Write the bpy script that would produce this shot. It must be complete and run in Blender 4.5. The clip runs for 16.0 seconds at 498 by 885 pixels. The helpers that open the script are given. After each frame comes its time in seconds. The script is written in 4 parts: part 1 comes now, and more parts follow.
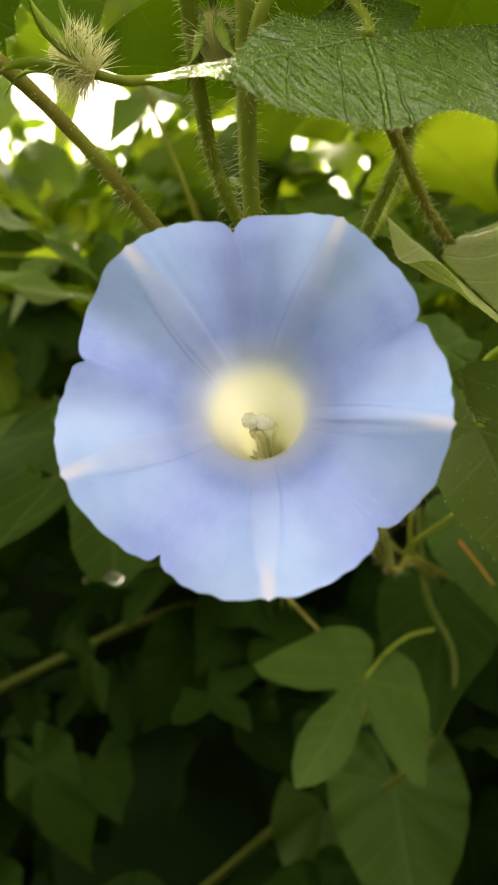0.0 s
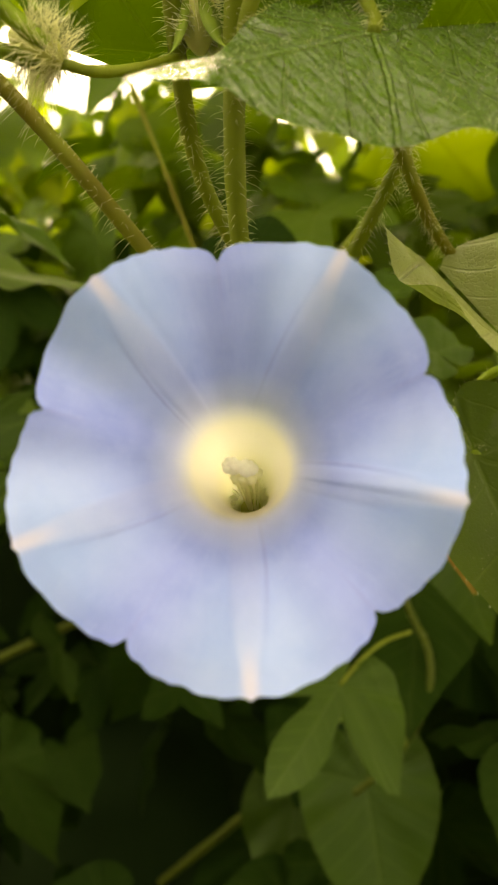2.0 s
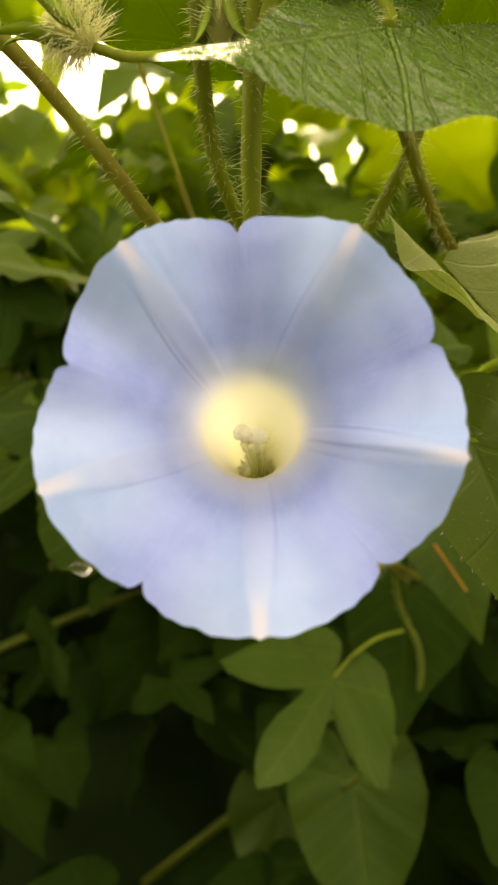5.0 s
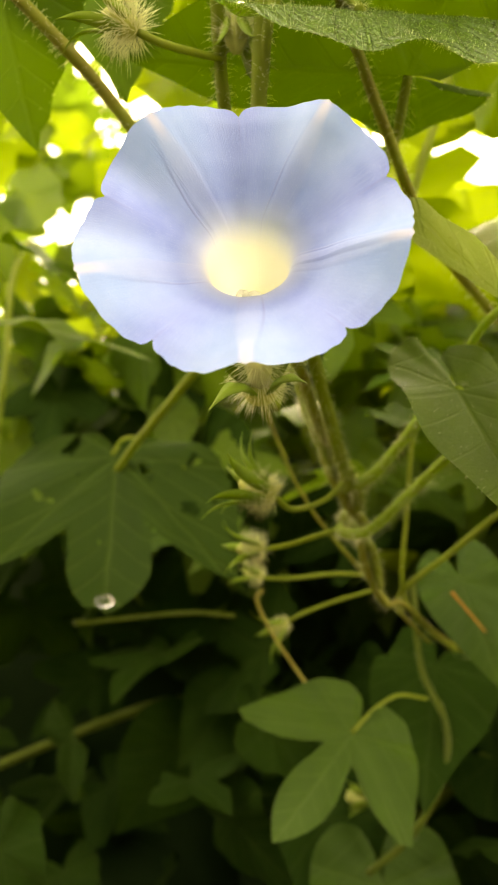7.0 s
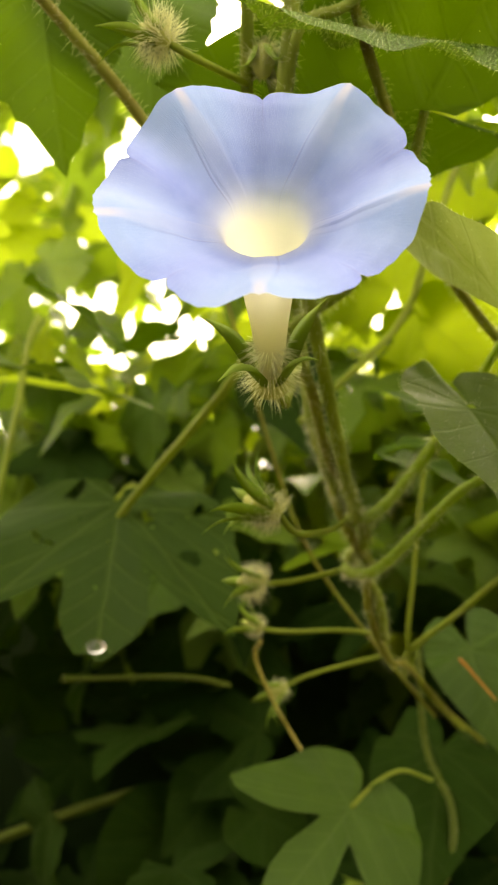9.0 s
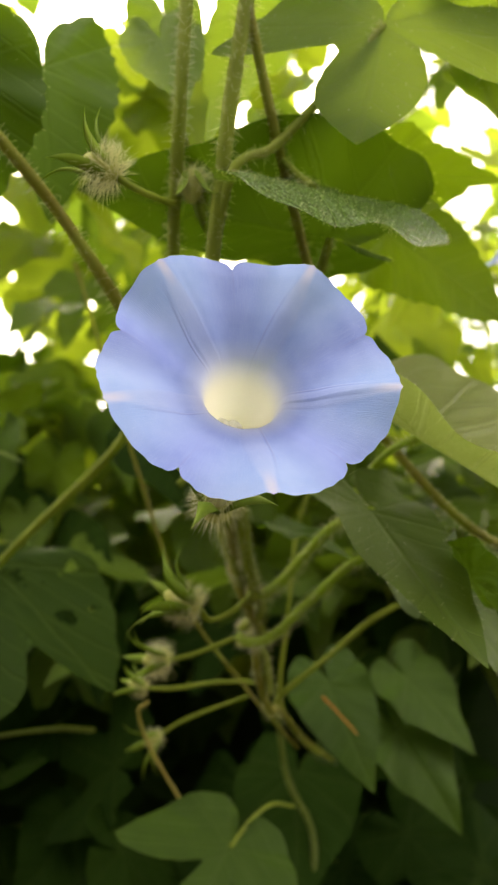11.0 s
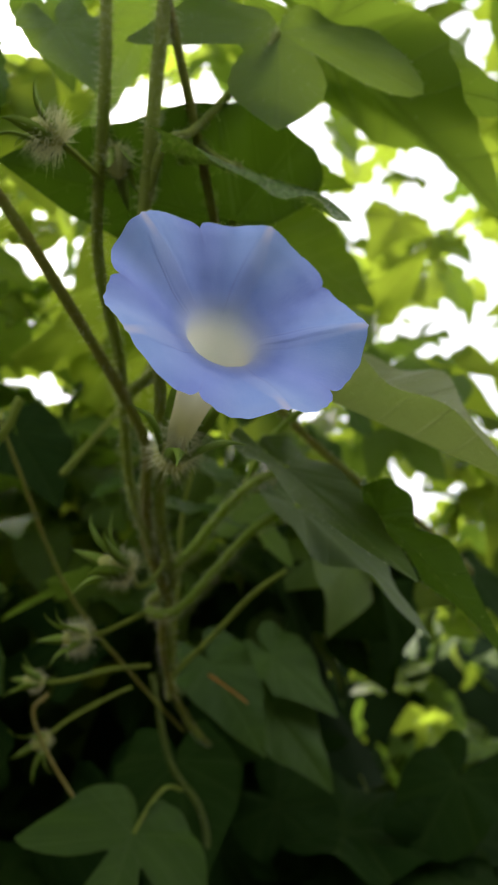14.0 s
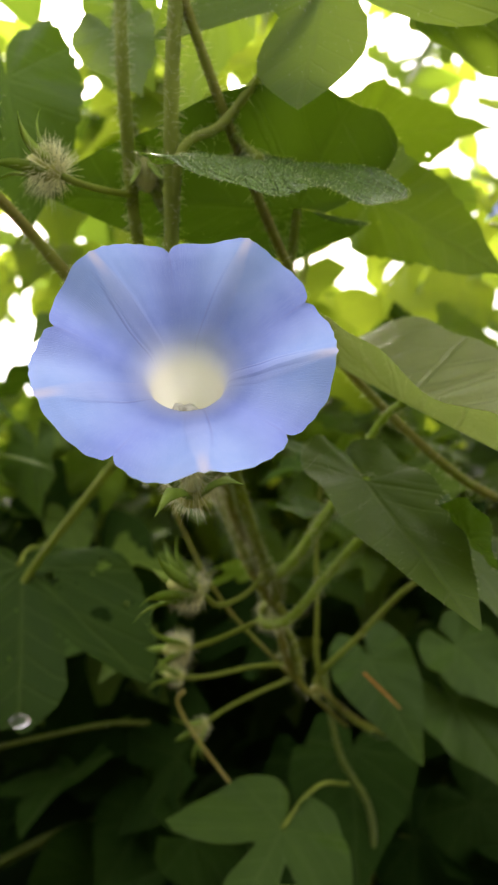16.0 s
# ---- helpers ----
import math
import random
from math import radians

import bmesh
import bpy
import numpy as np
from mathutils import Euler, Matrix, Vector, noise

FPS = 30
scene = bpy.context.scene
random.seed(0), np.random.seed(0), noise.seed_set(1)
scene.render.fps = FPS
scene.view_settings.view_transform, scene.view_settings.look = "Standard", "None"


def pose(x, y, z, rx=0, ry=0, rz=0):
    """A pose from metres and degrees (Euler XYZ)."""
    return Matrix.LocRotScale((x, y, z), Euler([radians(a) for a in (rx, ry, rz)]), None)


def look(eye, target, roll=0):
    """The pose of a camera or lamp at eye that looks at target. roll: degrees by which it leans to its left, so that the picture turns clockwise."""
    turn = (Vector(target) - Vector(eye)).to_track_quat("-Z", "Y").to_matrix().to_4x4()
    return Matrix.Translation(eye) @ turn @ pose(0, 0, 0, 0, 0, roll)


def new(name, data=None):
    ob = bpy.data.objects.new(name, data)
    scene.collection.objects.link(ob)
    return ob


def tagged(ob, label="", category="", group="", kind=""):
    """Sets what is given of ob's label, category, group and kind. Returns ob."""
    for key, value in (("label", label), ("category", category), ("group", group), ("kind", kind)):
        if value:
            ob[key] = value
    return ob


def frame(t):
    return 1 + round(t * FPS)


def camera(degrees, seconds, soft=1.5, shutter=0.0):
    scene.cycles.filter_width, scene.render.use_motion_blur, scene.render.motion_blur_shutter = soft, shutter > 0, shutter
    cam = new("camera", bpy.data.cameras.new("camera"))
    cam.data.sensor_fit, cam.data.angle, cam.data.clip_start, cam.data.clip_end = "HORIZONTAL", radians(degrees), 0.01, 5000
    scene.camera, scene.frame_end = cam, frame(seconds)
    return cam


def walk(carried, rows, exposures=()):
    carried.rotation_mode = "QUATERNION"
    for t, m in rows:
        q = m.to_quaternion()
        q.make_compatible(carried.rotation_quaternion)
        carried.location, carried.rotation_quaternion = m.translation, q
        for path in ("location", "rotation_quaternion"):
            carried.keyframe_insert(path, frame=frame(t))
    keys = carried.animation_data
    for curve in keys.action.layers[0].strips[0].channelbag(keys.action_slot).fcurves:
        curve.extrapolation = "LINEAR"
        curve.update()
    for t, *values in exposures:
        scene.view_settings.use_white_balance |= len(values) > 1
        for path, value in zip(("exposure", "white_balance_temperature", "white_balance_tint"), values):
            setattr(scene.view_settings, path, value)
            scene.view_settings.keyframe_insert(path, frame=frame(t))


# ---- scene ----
# camera and its walk
cam = camera(37.0, 16.0)
cam.data.dof.use_dof = True
cam.data.dof.focus_distance = 0.18
cam.data.dof.aperture_fstop = 22.0
PATH = [
    (0.0, (0.05173, 0.00844, 1.50819), (-0.21114, 0.97123, 1.57086), 2.43),
    (0.5, (0.04307, 0.02513, 1.51205), (-0.22086, 0.98914, 1.54393), 2.68),
    (1.0, (0.03990, 0.03143, 1.51624), (-0.22728, 0.99482, 1.53861), 3.62),
    (1.5, (0.04427, 0.03195, 1.51948), (-0.18933, 1.00420, 1.53250), 3.72),
    (2.0, (0.04541, 0.02418, 1.52475), (-0.18420, 0.99717, 1.54890), 3.54),
    (2.5, (0.03424, 0.02635, 1.52917), (-0.18597, 1.00179, 1.52345), 3.77),
    (3.0, (0.04335, 0.01874, 1.52993), (-0.18996, 0.99114, 1.52665), 3.96),
    (5.3, (0.04433, 0.01692, 1.51478), (-0.17761, 0.99112, 1.55574), 5.26),
    (5.5, (0.04464, 0.01945, 1.51512), (-0.17754, 0.99442, 1.52273), 5.10),
    (6.0, (0.05411, 0.01172, 1.49846), (-0.17676, 0.98350, 1.54671), 6.79),
    (6.5, (0.06006, 0.00553, 1.46953), (-0.20001, 0.95513, 1.64453), 6.68),
    (7.0, (0.06353, 0.00683, 1.43692), (-0.21869, 0.92598, 1.71171), 6.51),
    (7.5, (0.08248, 0.00992, 1.41861), (-0.23228, 0.89289, 1.76689), 6.72),
    (8.0, (0.08266, 0.02365, 1.40350), (-0.24254, 0.88763, 1.78791), 8.45),
    (8.2, (0.08049, 0.02428, 1.39979), (-0.24005, 0.88315, 1.79927), 8.97),
    (10.3, (0.03097, 0.00821, 1.42415), (-0.14498, 0.89741, 1.84648), 8.14),
    (10.5, (0.02748, 0.00300, 1.42258), (-0.11151, 0.89922, 1.84387), 7.05),
    (11.0, (0.02238, -0.01564, 1.43336), (-0.01112, 0.89140, 1.85306), 3.08),
    (11.5, (0.00041, -0.01509, 1.40735), (0.01619, 0.87954, 1.85388), 1.82),
    (12.0, (0.00805, -0.02130, 1.39012), (0.07232, 0.84519, 1.88516), -0.44),
    (12.5, (-0.01082, -0.01771, 1.40062), (0.12300, 0.84607, 1.88640), -0.58),
    (13.0, (-0.01730, -0.02368, 1.40230), (0.17761, 0.83414, 1.87784), -4.43),
    (13.5, (-0.02713, -0.02245, 1.40047), (0.20380, 0.83528, 1.85979), -6.90),
    (14.0, (-0.02983, -0.01598, 1.40524), (0.21455, 0.84636, 1.84868), -7.53),
    (14.5, (-0.02143, -0.01953, 1.40367), (0.22082, 0.84707, 1.83993), -8.41),
    (15.0, (-0.01243, -0.00681, 1.41164), (0.17758, 0.87518, 1.84290), -7.00),
    (15.5, (0.02806, -0.01565, 1.42307), (0.05017, 0.89079, 1.84482), -3.84),
    (16.0, (0.05101, -0.01097, 1.43278), (-0.06895, 0.89654, 1.83532), -0.57),
]
EXPOSURES = [(0.0, 2.2, 9500, 5), (3.0, 2.33, 14600, 9), (5.5, 2.42, 12900, 8), (8.0, 2.85, 12000, 7), (10.5, 2.12, 8500, 13), (11.5, 2.15, 8200, 15), (12.5, 1.57, 7000, 18), (14.5, 1.22, 6600, 13), (16.0, 1.95, 7200, 19)]
walk(cam, [(t, look(eye, target, roll)) for t, eye, target, roll in PATH], EXPOSURES)

# ---- world, sun ----
SUN_EL, SUN_ROT = radians(52), radians(-18)
world = bpy.data.worlds.new("world")
scene.world = world
world.use_nodes = True
wt = world.node_tree
sky = wt.nodes.new("ShaderNodeTexSky")
sky.sky_type = "NISHITA"
sky.sun_disc = False
sky.sun_elevation, sky.sun_rotation = SUN_EL, SUN_ROT
sky.dust_density, sky.ozone_density = 6.0, 0.6
pale = wt.nodes.new("ShaderNodeHueSaturation")  # a hazy, overcast sky has little colour
pale.inputs["Saturation"].default_value = 0.25
wt.links.new(sky.outputs["Color"], pale.inputs["Color"])
veil = wt.nodes.new("ShaderNodeMix")  # thin even cloud over the whole sky
veil.data_type = "RGBA"
veil.inputs["Factor"].default_value = 0.6
veil.inputs[7].default_value = (9.0, 9.3, 9.6, 1)
wt.links.new(pale.outputs["Color"], veil.inputs[6])
wt.links.new(veil.outputs[2], wt.nodes["Background"].inputs["Color"])
wt.nodes["Background"].inputs["Strength"].default_value = 0.12
lamp = bpy.data.lights.new("sun", "SUN")
lamp.energy, lamp.angle, lamp.color = 3.0, radians(14), (1.0, 0.95, 0.86)
sun = new("sun", lamp)
sun_dir = Vector((math.sin(SUN_ROT) * math.cos(SUN_EL), math.cos(SUN_ROT) * math.cos(SUN_EL), math.sin(SUN_EL)))
sun.matrix_world = look(sun_dir * 20, (0, 0, 0))


# ---- materials ----
def material(name):
    m = bpy.data.materials.new(name)
    m.use_nodes = True
    m.node_tree.nodes.clear()
    return m, m.node_tree


class Net:
    """Short hand for a node tree."""

    def __init__(self, tree):
        self.t = tree

    def node(self, kind, **props):
        n = self.t.nodes.new(kind)
        for k, v in props.items():
            if k == "op":
                n.operation = v
        return n

    def put(self, socket, value):
        if isinstance(value, bpy.types.NodeSocket):
            self.t.links.new(value, socket)
        else:
            socket.default_value = value

    def math(self, op, a, b=0.0, c=None, clamp=False):
        n = self.t.nodes.new("ShaderNodeMath")
        n.operation, n.use_clamp = op, clamp
        self.put(n.inputs[0], a)
        self.put(n.inputs[1], b)
        if c is not None:
            self.put(n.inputs[2], c)
        return n.outputs[0]

    def step(self, x, lo, hi):
        n = self.t.nodes.new("ShaderNodeMapRange")
        n.interpolation_type = "SMOOTHSTEP"
        self.put(n.inputs["Value"], x)
        self.put(n.inputs["From Min"], lo)
        self.put(n.inputs["From Max"], hi)
        return n.outputs["Result"]

    def mix(self, f, a, b, blend="MIX"):
        n = self.t.nodes.new("ShaderNodeMix")
        n.data_type, n.blend_type = "RGBA", blend
        self.put(n.inputs["Factor"], f)
        self.put(n.inputs[6], a if isinstance(a, bpy.types.NodeSocket) else (*a, 1))
        self.put(n.inputs[7], b if isinstance(b, bpy.types.NodeSocket) else (*b, 1))
        return n.outputs[2]

    def noise(self, scale, detail=3.0, vector=None, rough=0.55):
        n = self.t.nodes.new("ShaderNodeTexNoise")
        n.inputs["Scale"].default_value, n.inputs["Detail"].default_value = scale, detail
        n.inputs["Roughness"].default_value = rough
        if vector is not None:
            self.t.links.new(vector, n.inputs["Vector"])
        return n.outputs["Fac"]

    def bump(self, height, strength, distance):
        n = self.t.nodes.new("ShaderNodeBump")
        n.inputs["Strength"].default_value, n.inputs["Distance"].default_value = strength, distance
        self.t.links.new(height, n.inputs["Height"])
        return n.outputs["Normal"]

    def out(self, shader):
        o = self.t.nodes.new("ShaderNodeOutputMaterial")
        self.t.links.new(shader, o.inputs["Surface"])

    def principled(self, color, rough, normal=None, spec=0.5, sheen=0.0):
        n = self.t.nodes.new("ShaderNodeBsdfPrincipled")
        self.put(n.inputs["Base Color"], color if isinstance(color, bpy.types.NodeSocket) else (*color, 1))
        self.put(n.inputs["Roughness"], rough)
        n.inputs["Specular IOR Level"].default_value = spec
        n.inputs["Sheen Weight"].default_value = sheen
        if normal is not None:
            self.t.links.new(normal, n.inputs["Normal"])
        return n.outputs[0]

    def sheer(self, surface, color, share, normal=None):
        """Lets a share of the light through a thin sheet."""
        tr = self.t.nodes.new("ShaderNodeBsdfTranslucent")
        self.put(tr.inputs["Color"], color if isinstance(color, bpy.types.NodeSocket) else (*color, 1))
        mx = self.t.nodes.new("ShaderNodeMixShader")
        self.put(mx.inputs[0], share)
        self.t.links.new(surface, mx.inputs[1])
        self.t.links.new(tr.outputs[0], mx.inputs[2])
        return mx.outputs[0]


def leaf_material(name, top, through_light, share, rough, laterals, lobed, vein_gain=1.0, holes=0.0, relief=1.0, spec=0.3, wrinkle=0.0):
    """A leaf: UV is the blade's own plane in blade lengths, the stalk at (0, 0), the tip at (0, 1)."""
    m, tree = material(name)
    k = Net(tree)
    uv = tree.nodes.new("ShaderNodeUVMap")
    sep = tree.nodes.new("ShaderNodeSeparateXYZ")
    tree.links.new(uv.outputs[0], sep.inputs[0])
    wob = k.math("MULTIPLY", k.math("SUBTRACT", k.noise(3.0, 2.0, uv.outputs[0]), 0.5), 0.05)
    x, y = k.math("ADD", sep.outputs["X"], wob), k.math("ADD", sep.outputs["Y"], wob)
    ax = k.math("ABSOLUTE", x)
    mid = k.math("DIVIDE", ax, 0.016)
    # side veins leave the midrib at a slant and bend towards the tip
    slant = k.math("SUBTRACT", y, k.math("MULTIPLY", k.math("POWER", ax, 0.8), 0.62))
    saw = k.math("ABSOLUTE", k.math("SUBTRACT", k.math("FRACT", k.math("ADD", k.math("MULTIPLY", slant, laterals), 100.0)), 0.5))
    side = k.math("DIVIDE", k.math("MULTIPLY", saw, 1.0 / laterals), 0.008)
    veins = k.math("MINIMUM", mid, side)
    for a in ((0.75, 1.45, 2.1) if lobed else (1.0, 1.9)):
        d = k.math("ABSOLUTE", k.math("SUBTRACT", k.math("MULTIPLY", ax, math.cos(a)), k.math("MULTIPLY", y, math.sin(a))))
        veins = k.math("MINIMUM", veins, k.math("DIVIDE", d, 0.012))
    vein = k.math("SUBTRACT", 1.0, k.step(veins, 0.35, 1.3))
    cell = tree.nodes.new("ShaderNodeTexVoronoi")
    cell.feature = "DISTANCE_TO_EDGE"
    cell.inputs["Scale"].default_value = 48.0
    tree.links.new(uv.outputs[0], cell.inputs["Vector"])
    net = k.math("SUBTRACT", 1.0, k.step(cell.outputs["Distance"], 0.0, 0.10))
    info = tree.nodes.new("ShaderNodeObjectInfo")
    blotch = k.noise(4.5, 4.0, uv.outputs[0])
    fine = k.noise(60.0, 2.0, uv.outputs[0])
    vary = k.math("ADD", k.math("MULTIPLY", info.outputs["Random"], 0.5), k.math("MULTIPLY", blotch, 0.7))
    dark = tuple(c * 0.62 for c in top)
    warm = (top[0] * 1.6, top[1] * 1.22, top[2] * 1.0)
    base = k.mix(vary, dark, warm)
    base = k.mix(k.math("MULTIPLY", vein, 0.55 * vein_gain), base, (top[0] * 2.6 + 0.03, top[1] * 1.9 + 0.03, top[2] * 2.2 + 0.01))
    base = k.mix(k.math("MULTIPLY", net, 0.15), base, warm)
    base = k.mix(k.math("MULTIPLY", k.step(fine, 0.66, 0.78), 0.25), base, (0.16, 0.14, 0.05))
    height = k.math("SUBTRACT", k.math("MULTIPLY", blotch, 0.5), k.math("ADD", k.math("MULTIPLY", vein, 0.8), k.math("MULTIPLY", net, 0.12)))
    if wrinkle > 0:  # small creases that catch the light when wet
        crimp = tree.nodes.new("ShaderNodeMapping")
        crimp.inputs["Scale"].default_value = (3.2, 12.0, 1.0)
        crimp.inputs["Rotation"].default_value = (0.0, 0.0, 0.25)
        tree.links.new(uv.outputs[0], crimp.inputs["Vector"])
        height = k.math("ADD", height, k.math("MULTIPLY", k.noise(2.2, 2.0, crimp.outputs[0], 0.5), wrinkle))
    nrm = k.bump(height, 0.55 * relief, 0.0012)
    gloss = k.math("ADD", rough, k.math("MULTIPLY", k.math("SUBTRACT", fine, 0.5), 0.25))
    body = k.principled(base, gloss, nrm, spec)
    glow = k.mix(vary, tuple(c * 0.75 for c in through_light), through_light)
    glow = k.mix(k.math("MULTIPLY", vein, 0.55 * vein_gain), glow, tuple(c * 0.5 for c in through_light))
    glow = k.mix(k.math("MULTIPLY", net, 0.10), glow, tuple(c * 0.65 for c in through_light))
    sh = k.sheer(body, glow, share)
    if holes > 0:  # eaten through by insects
        eaten = k.step(k.noise(5.0, 3.0, uv.outputs[0]), 1.0 - holes, 1.0 - holes + 0.01)
        clear = tree.nodes.new("ShaderNodeBsdfTransparent")
        mx = tree.nodes.new("ShaderNodeMixShader")
        tree.links.new(eaten, mx.inputs[0])
        tree.links.new(sh, mx.inputs[1])
        tree.links.new(clear.outputs[0], mx.inputs[2])
        sh = mx.outputs[0]
    k.out(sh)
    return m


LEAF = leaf_material("leaf_green", (0.048, 0.116, 0.0126), (0.290, 0.450, 0.036), 0.42, 0.45, 6.5, False)
LEAF_LOBED = leaf_material("leaf_lobed", (0.050, 0.112, 0.0126), (0.225, 0.370, 0.034), 0.36, 0.55, 7.0, True, 0.7, spec=0.18)
# LEAF_LOBED again, with extra backlight put into the through-light colour
LEAF_BACKLIT = leaf_material("leaf_backlit", (0.050, 0.112, 0.0126), (0.290, 0.440, 0.036), 0.52, 0.55, 7.0, True, 0.9, spec=0.18)
LEAF_PALE = leaf_material("leaf_pale", (0.170, 0.250, 0.110), (0.36, 0.48, 0.09), 0.30, 0.32, 6.0, False, 0.4, 0.0, 1.4, 0.6)
LEAF_WET = leaf_material("leaf_wet", (0.034, 0.098, 0.010), (0.17, 0.30, 0.018), 0.20, 0.25, 4.0, False, 0.8, 0.0, 2.0, 0.8, 1.3)
# the hedge's deep shade is put into this near-black green
LEAF_DEEP_SHADE = leaf_material("leaf_deep_shade", (0.0095, 0.0310, 0.0050), (0.050, 0.110, 0.006), 0.20, 0.75, 6.5, True, 0.35, spec=0.05)
# shaded copy of the leaf green: half shade is put into its colours
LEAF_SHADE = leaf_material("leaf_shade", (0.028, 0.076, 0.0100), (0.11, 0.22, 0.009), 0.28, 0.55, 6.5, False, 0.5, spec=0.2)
LEAF_MATT = leaf_material("leaf_matt", (0.052, 0.112, 0.018), (0.16, 0.27, 0.013), 0.26, 0.50, 4.5, False, 0.3, 0.0, 0.8, 0.3)
LEAF_EATEN = leaf_material("leaf_eaten", (0.042, 0.100, 0.012), (0.22, 0.36, 0.015), 0.40, 0.45, 6.5, False, 0.8, 0.35)
# gnawed holes, and a green darkened to stand for shade
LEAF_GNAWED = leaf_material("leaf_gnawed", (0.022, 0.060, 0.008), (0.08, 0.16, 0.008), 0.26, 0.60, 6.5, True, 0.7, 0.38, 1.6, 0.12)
# lit copy of the leaf green: sun and backlight are put into its colours
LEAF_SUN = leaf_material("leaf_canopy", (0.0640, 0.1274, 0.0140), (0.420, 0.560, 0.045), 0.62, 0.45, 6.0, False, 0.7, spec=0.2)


def stem_material(name, c1, c2, rough=0.5):
    m, tree = material(name)
    k = Net(tree)
    co = tree.nodes.new("ShaderNodeTexCoord")
    big, small = k.noise(60.0, 3.0, co.outputs["Object"]), k.noise(900.0, 2.0, co.outputs["Object"])
    col = k.mix(k.step(big, 0.35, 0.68), c1, c2)
    col = k.mix(k.math("MULTIPLY", small, 0.25), col, tuple(c * 0.5 for c in c1))
    body = k.principled(col, rough, k.bump(small, 0.5, 0.0004), 0.18)
    k.out(k.sheer(body, tuple(min(1.0, c * 1.5) for c in c2), 0.34))
    return m


STEM = stem_material("stem_green", (0.165, 0.210, 0.028), (0.235, 0.295, 0.046))
STEM_BROWN = stem_material("stem_brown", (0.185, 0.158, 0.030), (0.22, 0.255, 0.040))
# darker stem copy: the low light down there is put into the colour
STEM_SHADE = stem_material("stem_shade", (0.075, 0.105, 0.014), (0.105, 0.140, 0.020))
STEM_PALE = stem_material("stem_pale", (0.24, 0.34, 0.045), (0.31, 0.42, 0.065))
STEM_STRAW = stem_material("stem_straw", (0.38, 0.33, 0.10), (0.44, 0.40, 0.14))
SEPAL = stem_material("sepal_green", (0.15, 0.24, 0.030), (0.25, 0.35, 0.055))
CALYX = stem_material("calyx_pale", (0.42, 0.44, 0.14), (0.52, 0.54, 0.22))
DRY = stem_material("dry_brown", (0.35, 0.15, 0.03), (0.45, 0.24, 0.06), 0.7)


def hair_material():
    m, tree = material("plant_hair")
    k = Net(tree)
    k.out(k.sheer(k.principled((0.74, 0.74, 0.52), 0.35), (0.90, 0.90, 0.64), 0.6))
    return m


HAIR = hair_material()


def petal_material():
    """UV: x counts the five petal ribs, y runs from the tube's foot (0) to the rim (1)."""
    m, tree = material("petal_blue")
    k = Net(tree)
    uv = tree.nodes.new("ShaderNodeUVMap")
    sep = tree.nodes.new("ShaderNodeSeparateXYZ")
    tree.links.new(uv.outputs[0], sep.inputs[0])
    u, v = sep.outputs["X"], sep.outputs["Y"]
    co = tree.nodes.new("ShaderNodeTexCoord")
    off = k.math("SUBTRACT", k.math("FRACT", k.math("ADD", u, 10.5)), 0.5)
    side = k.math("ABSOLUTE", off)
    # the star: a lilac pleat along each rib that narrows to a pale point at the rim
    width = k.math("ADD", 0.02, k.math("MULTIPLY", k.math("SUBTRACT", 1.0, v), 0.34))
    core = k.math("SUBTRACT", 1.0, k.step(k.math("DIVIDE", side, width), 0.55, 1.05))
    edge = k.math("ABSOLUTE", k.math("SUBTRACT", off, width))
    crease = k.math("MULTIPLY", k.math("SUBTRACT", 1.0, k.step(edge, 0.0, 0.022)), k.math("SUBTRACT", 1.0, k.step(v, 0.62, 0.95)))
    cleft = k.math("MULTIPLY", k.math("SUBTRACT", 1.0, k.step(k.math("SUBTRACT", 0.5, side), 0.0, 0.012)), k.step(v, 0.70, 0.95))
    blotch = k.noise(70.0, 3.0, co.outputs["Object"])
    stretch = tree.nodes.new("ShaderNodeMapping")
    stretch.inputs["Scale"].default_value = (60.0, 2.5, 1.0)
    tree.links.new(uv.outputs[0], stretch.inputs["Vector"])
    fibre = k.noise(3.0, 4.0, stretch.outputs[0], 0.65)
    speck = k.noise(2600.0, 1.0, co.outputs["Object"])
    lilac = k.mix(k.step(blotch, 0.3, 0.7), (0.190, 0.275, 0.74), (0.25, 0.345, 0.80))
    pale = k.mix(k.step(blotch, 0.3, 0.7), (0.26, 0.41, 0.83), (0.34, 0.48, 0.86))
    flank = k.math("MULTIPLY", k.step(v, 0.45, 0.92), k.math("SUBTRACT", 1.0, k.step(side, 0.12, 0.50)))
    col = k.mix(flank, lilac, pale)
    col = k.mix(k.math("MULTIPLY", k.step(fibre, 0.35, 0.75), 0.35), col, (0.33, 0.45, 0.85))
    col = k.mix(k.math("MULTIPLY", core, 0.22), col, k.mix(k.step(v, 0.60, 0.95), (0.38, 0.43, 0.76), (0.58, 0.63, 0.86)))
    col = k.mix(k.math("MULTIPLY", crease, 0.42), col, (0.21, 0.24, 0.62))
    col = k.mix(k.math("MULTIPLY", cleft, 0.2), col, (0.24, 0.24, 0.62))
    tip = k.math("MULTIPLY", k.math("SUBTRACT", 1.0, k.step(side, 0.0, 0.05)), k.step(v, 0.84, 0.98))
    col = k.mix(k.math("MULTIPLY", tip, 0.45), col, (0.76, 0.66, 0.74))
    col = k.mix(k.math("MULTIPLY", k.step(speck, 0.58, 0.75), 0.15), col, (0.50, 0.58, 0.90))
    ring = k.math("ADD", v, k.math("MULTIPLY", k.math("SUBTRACT", fibre, 0.5), 0.05))
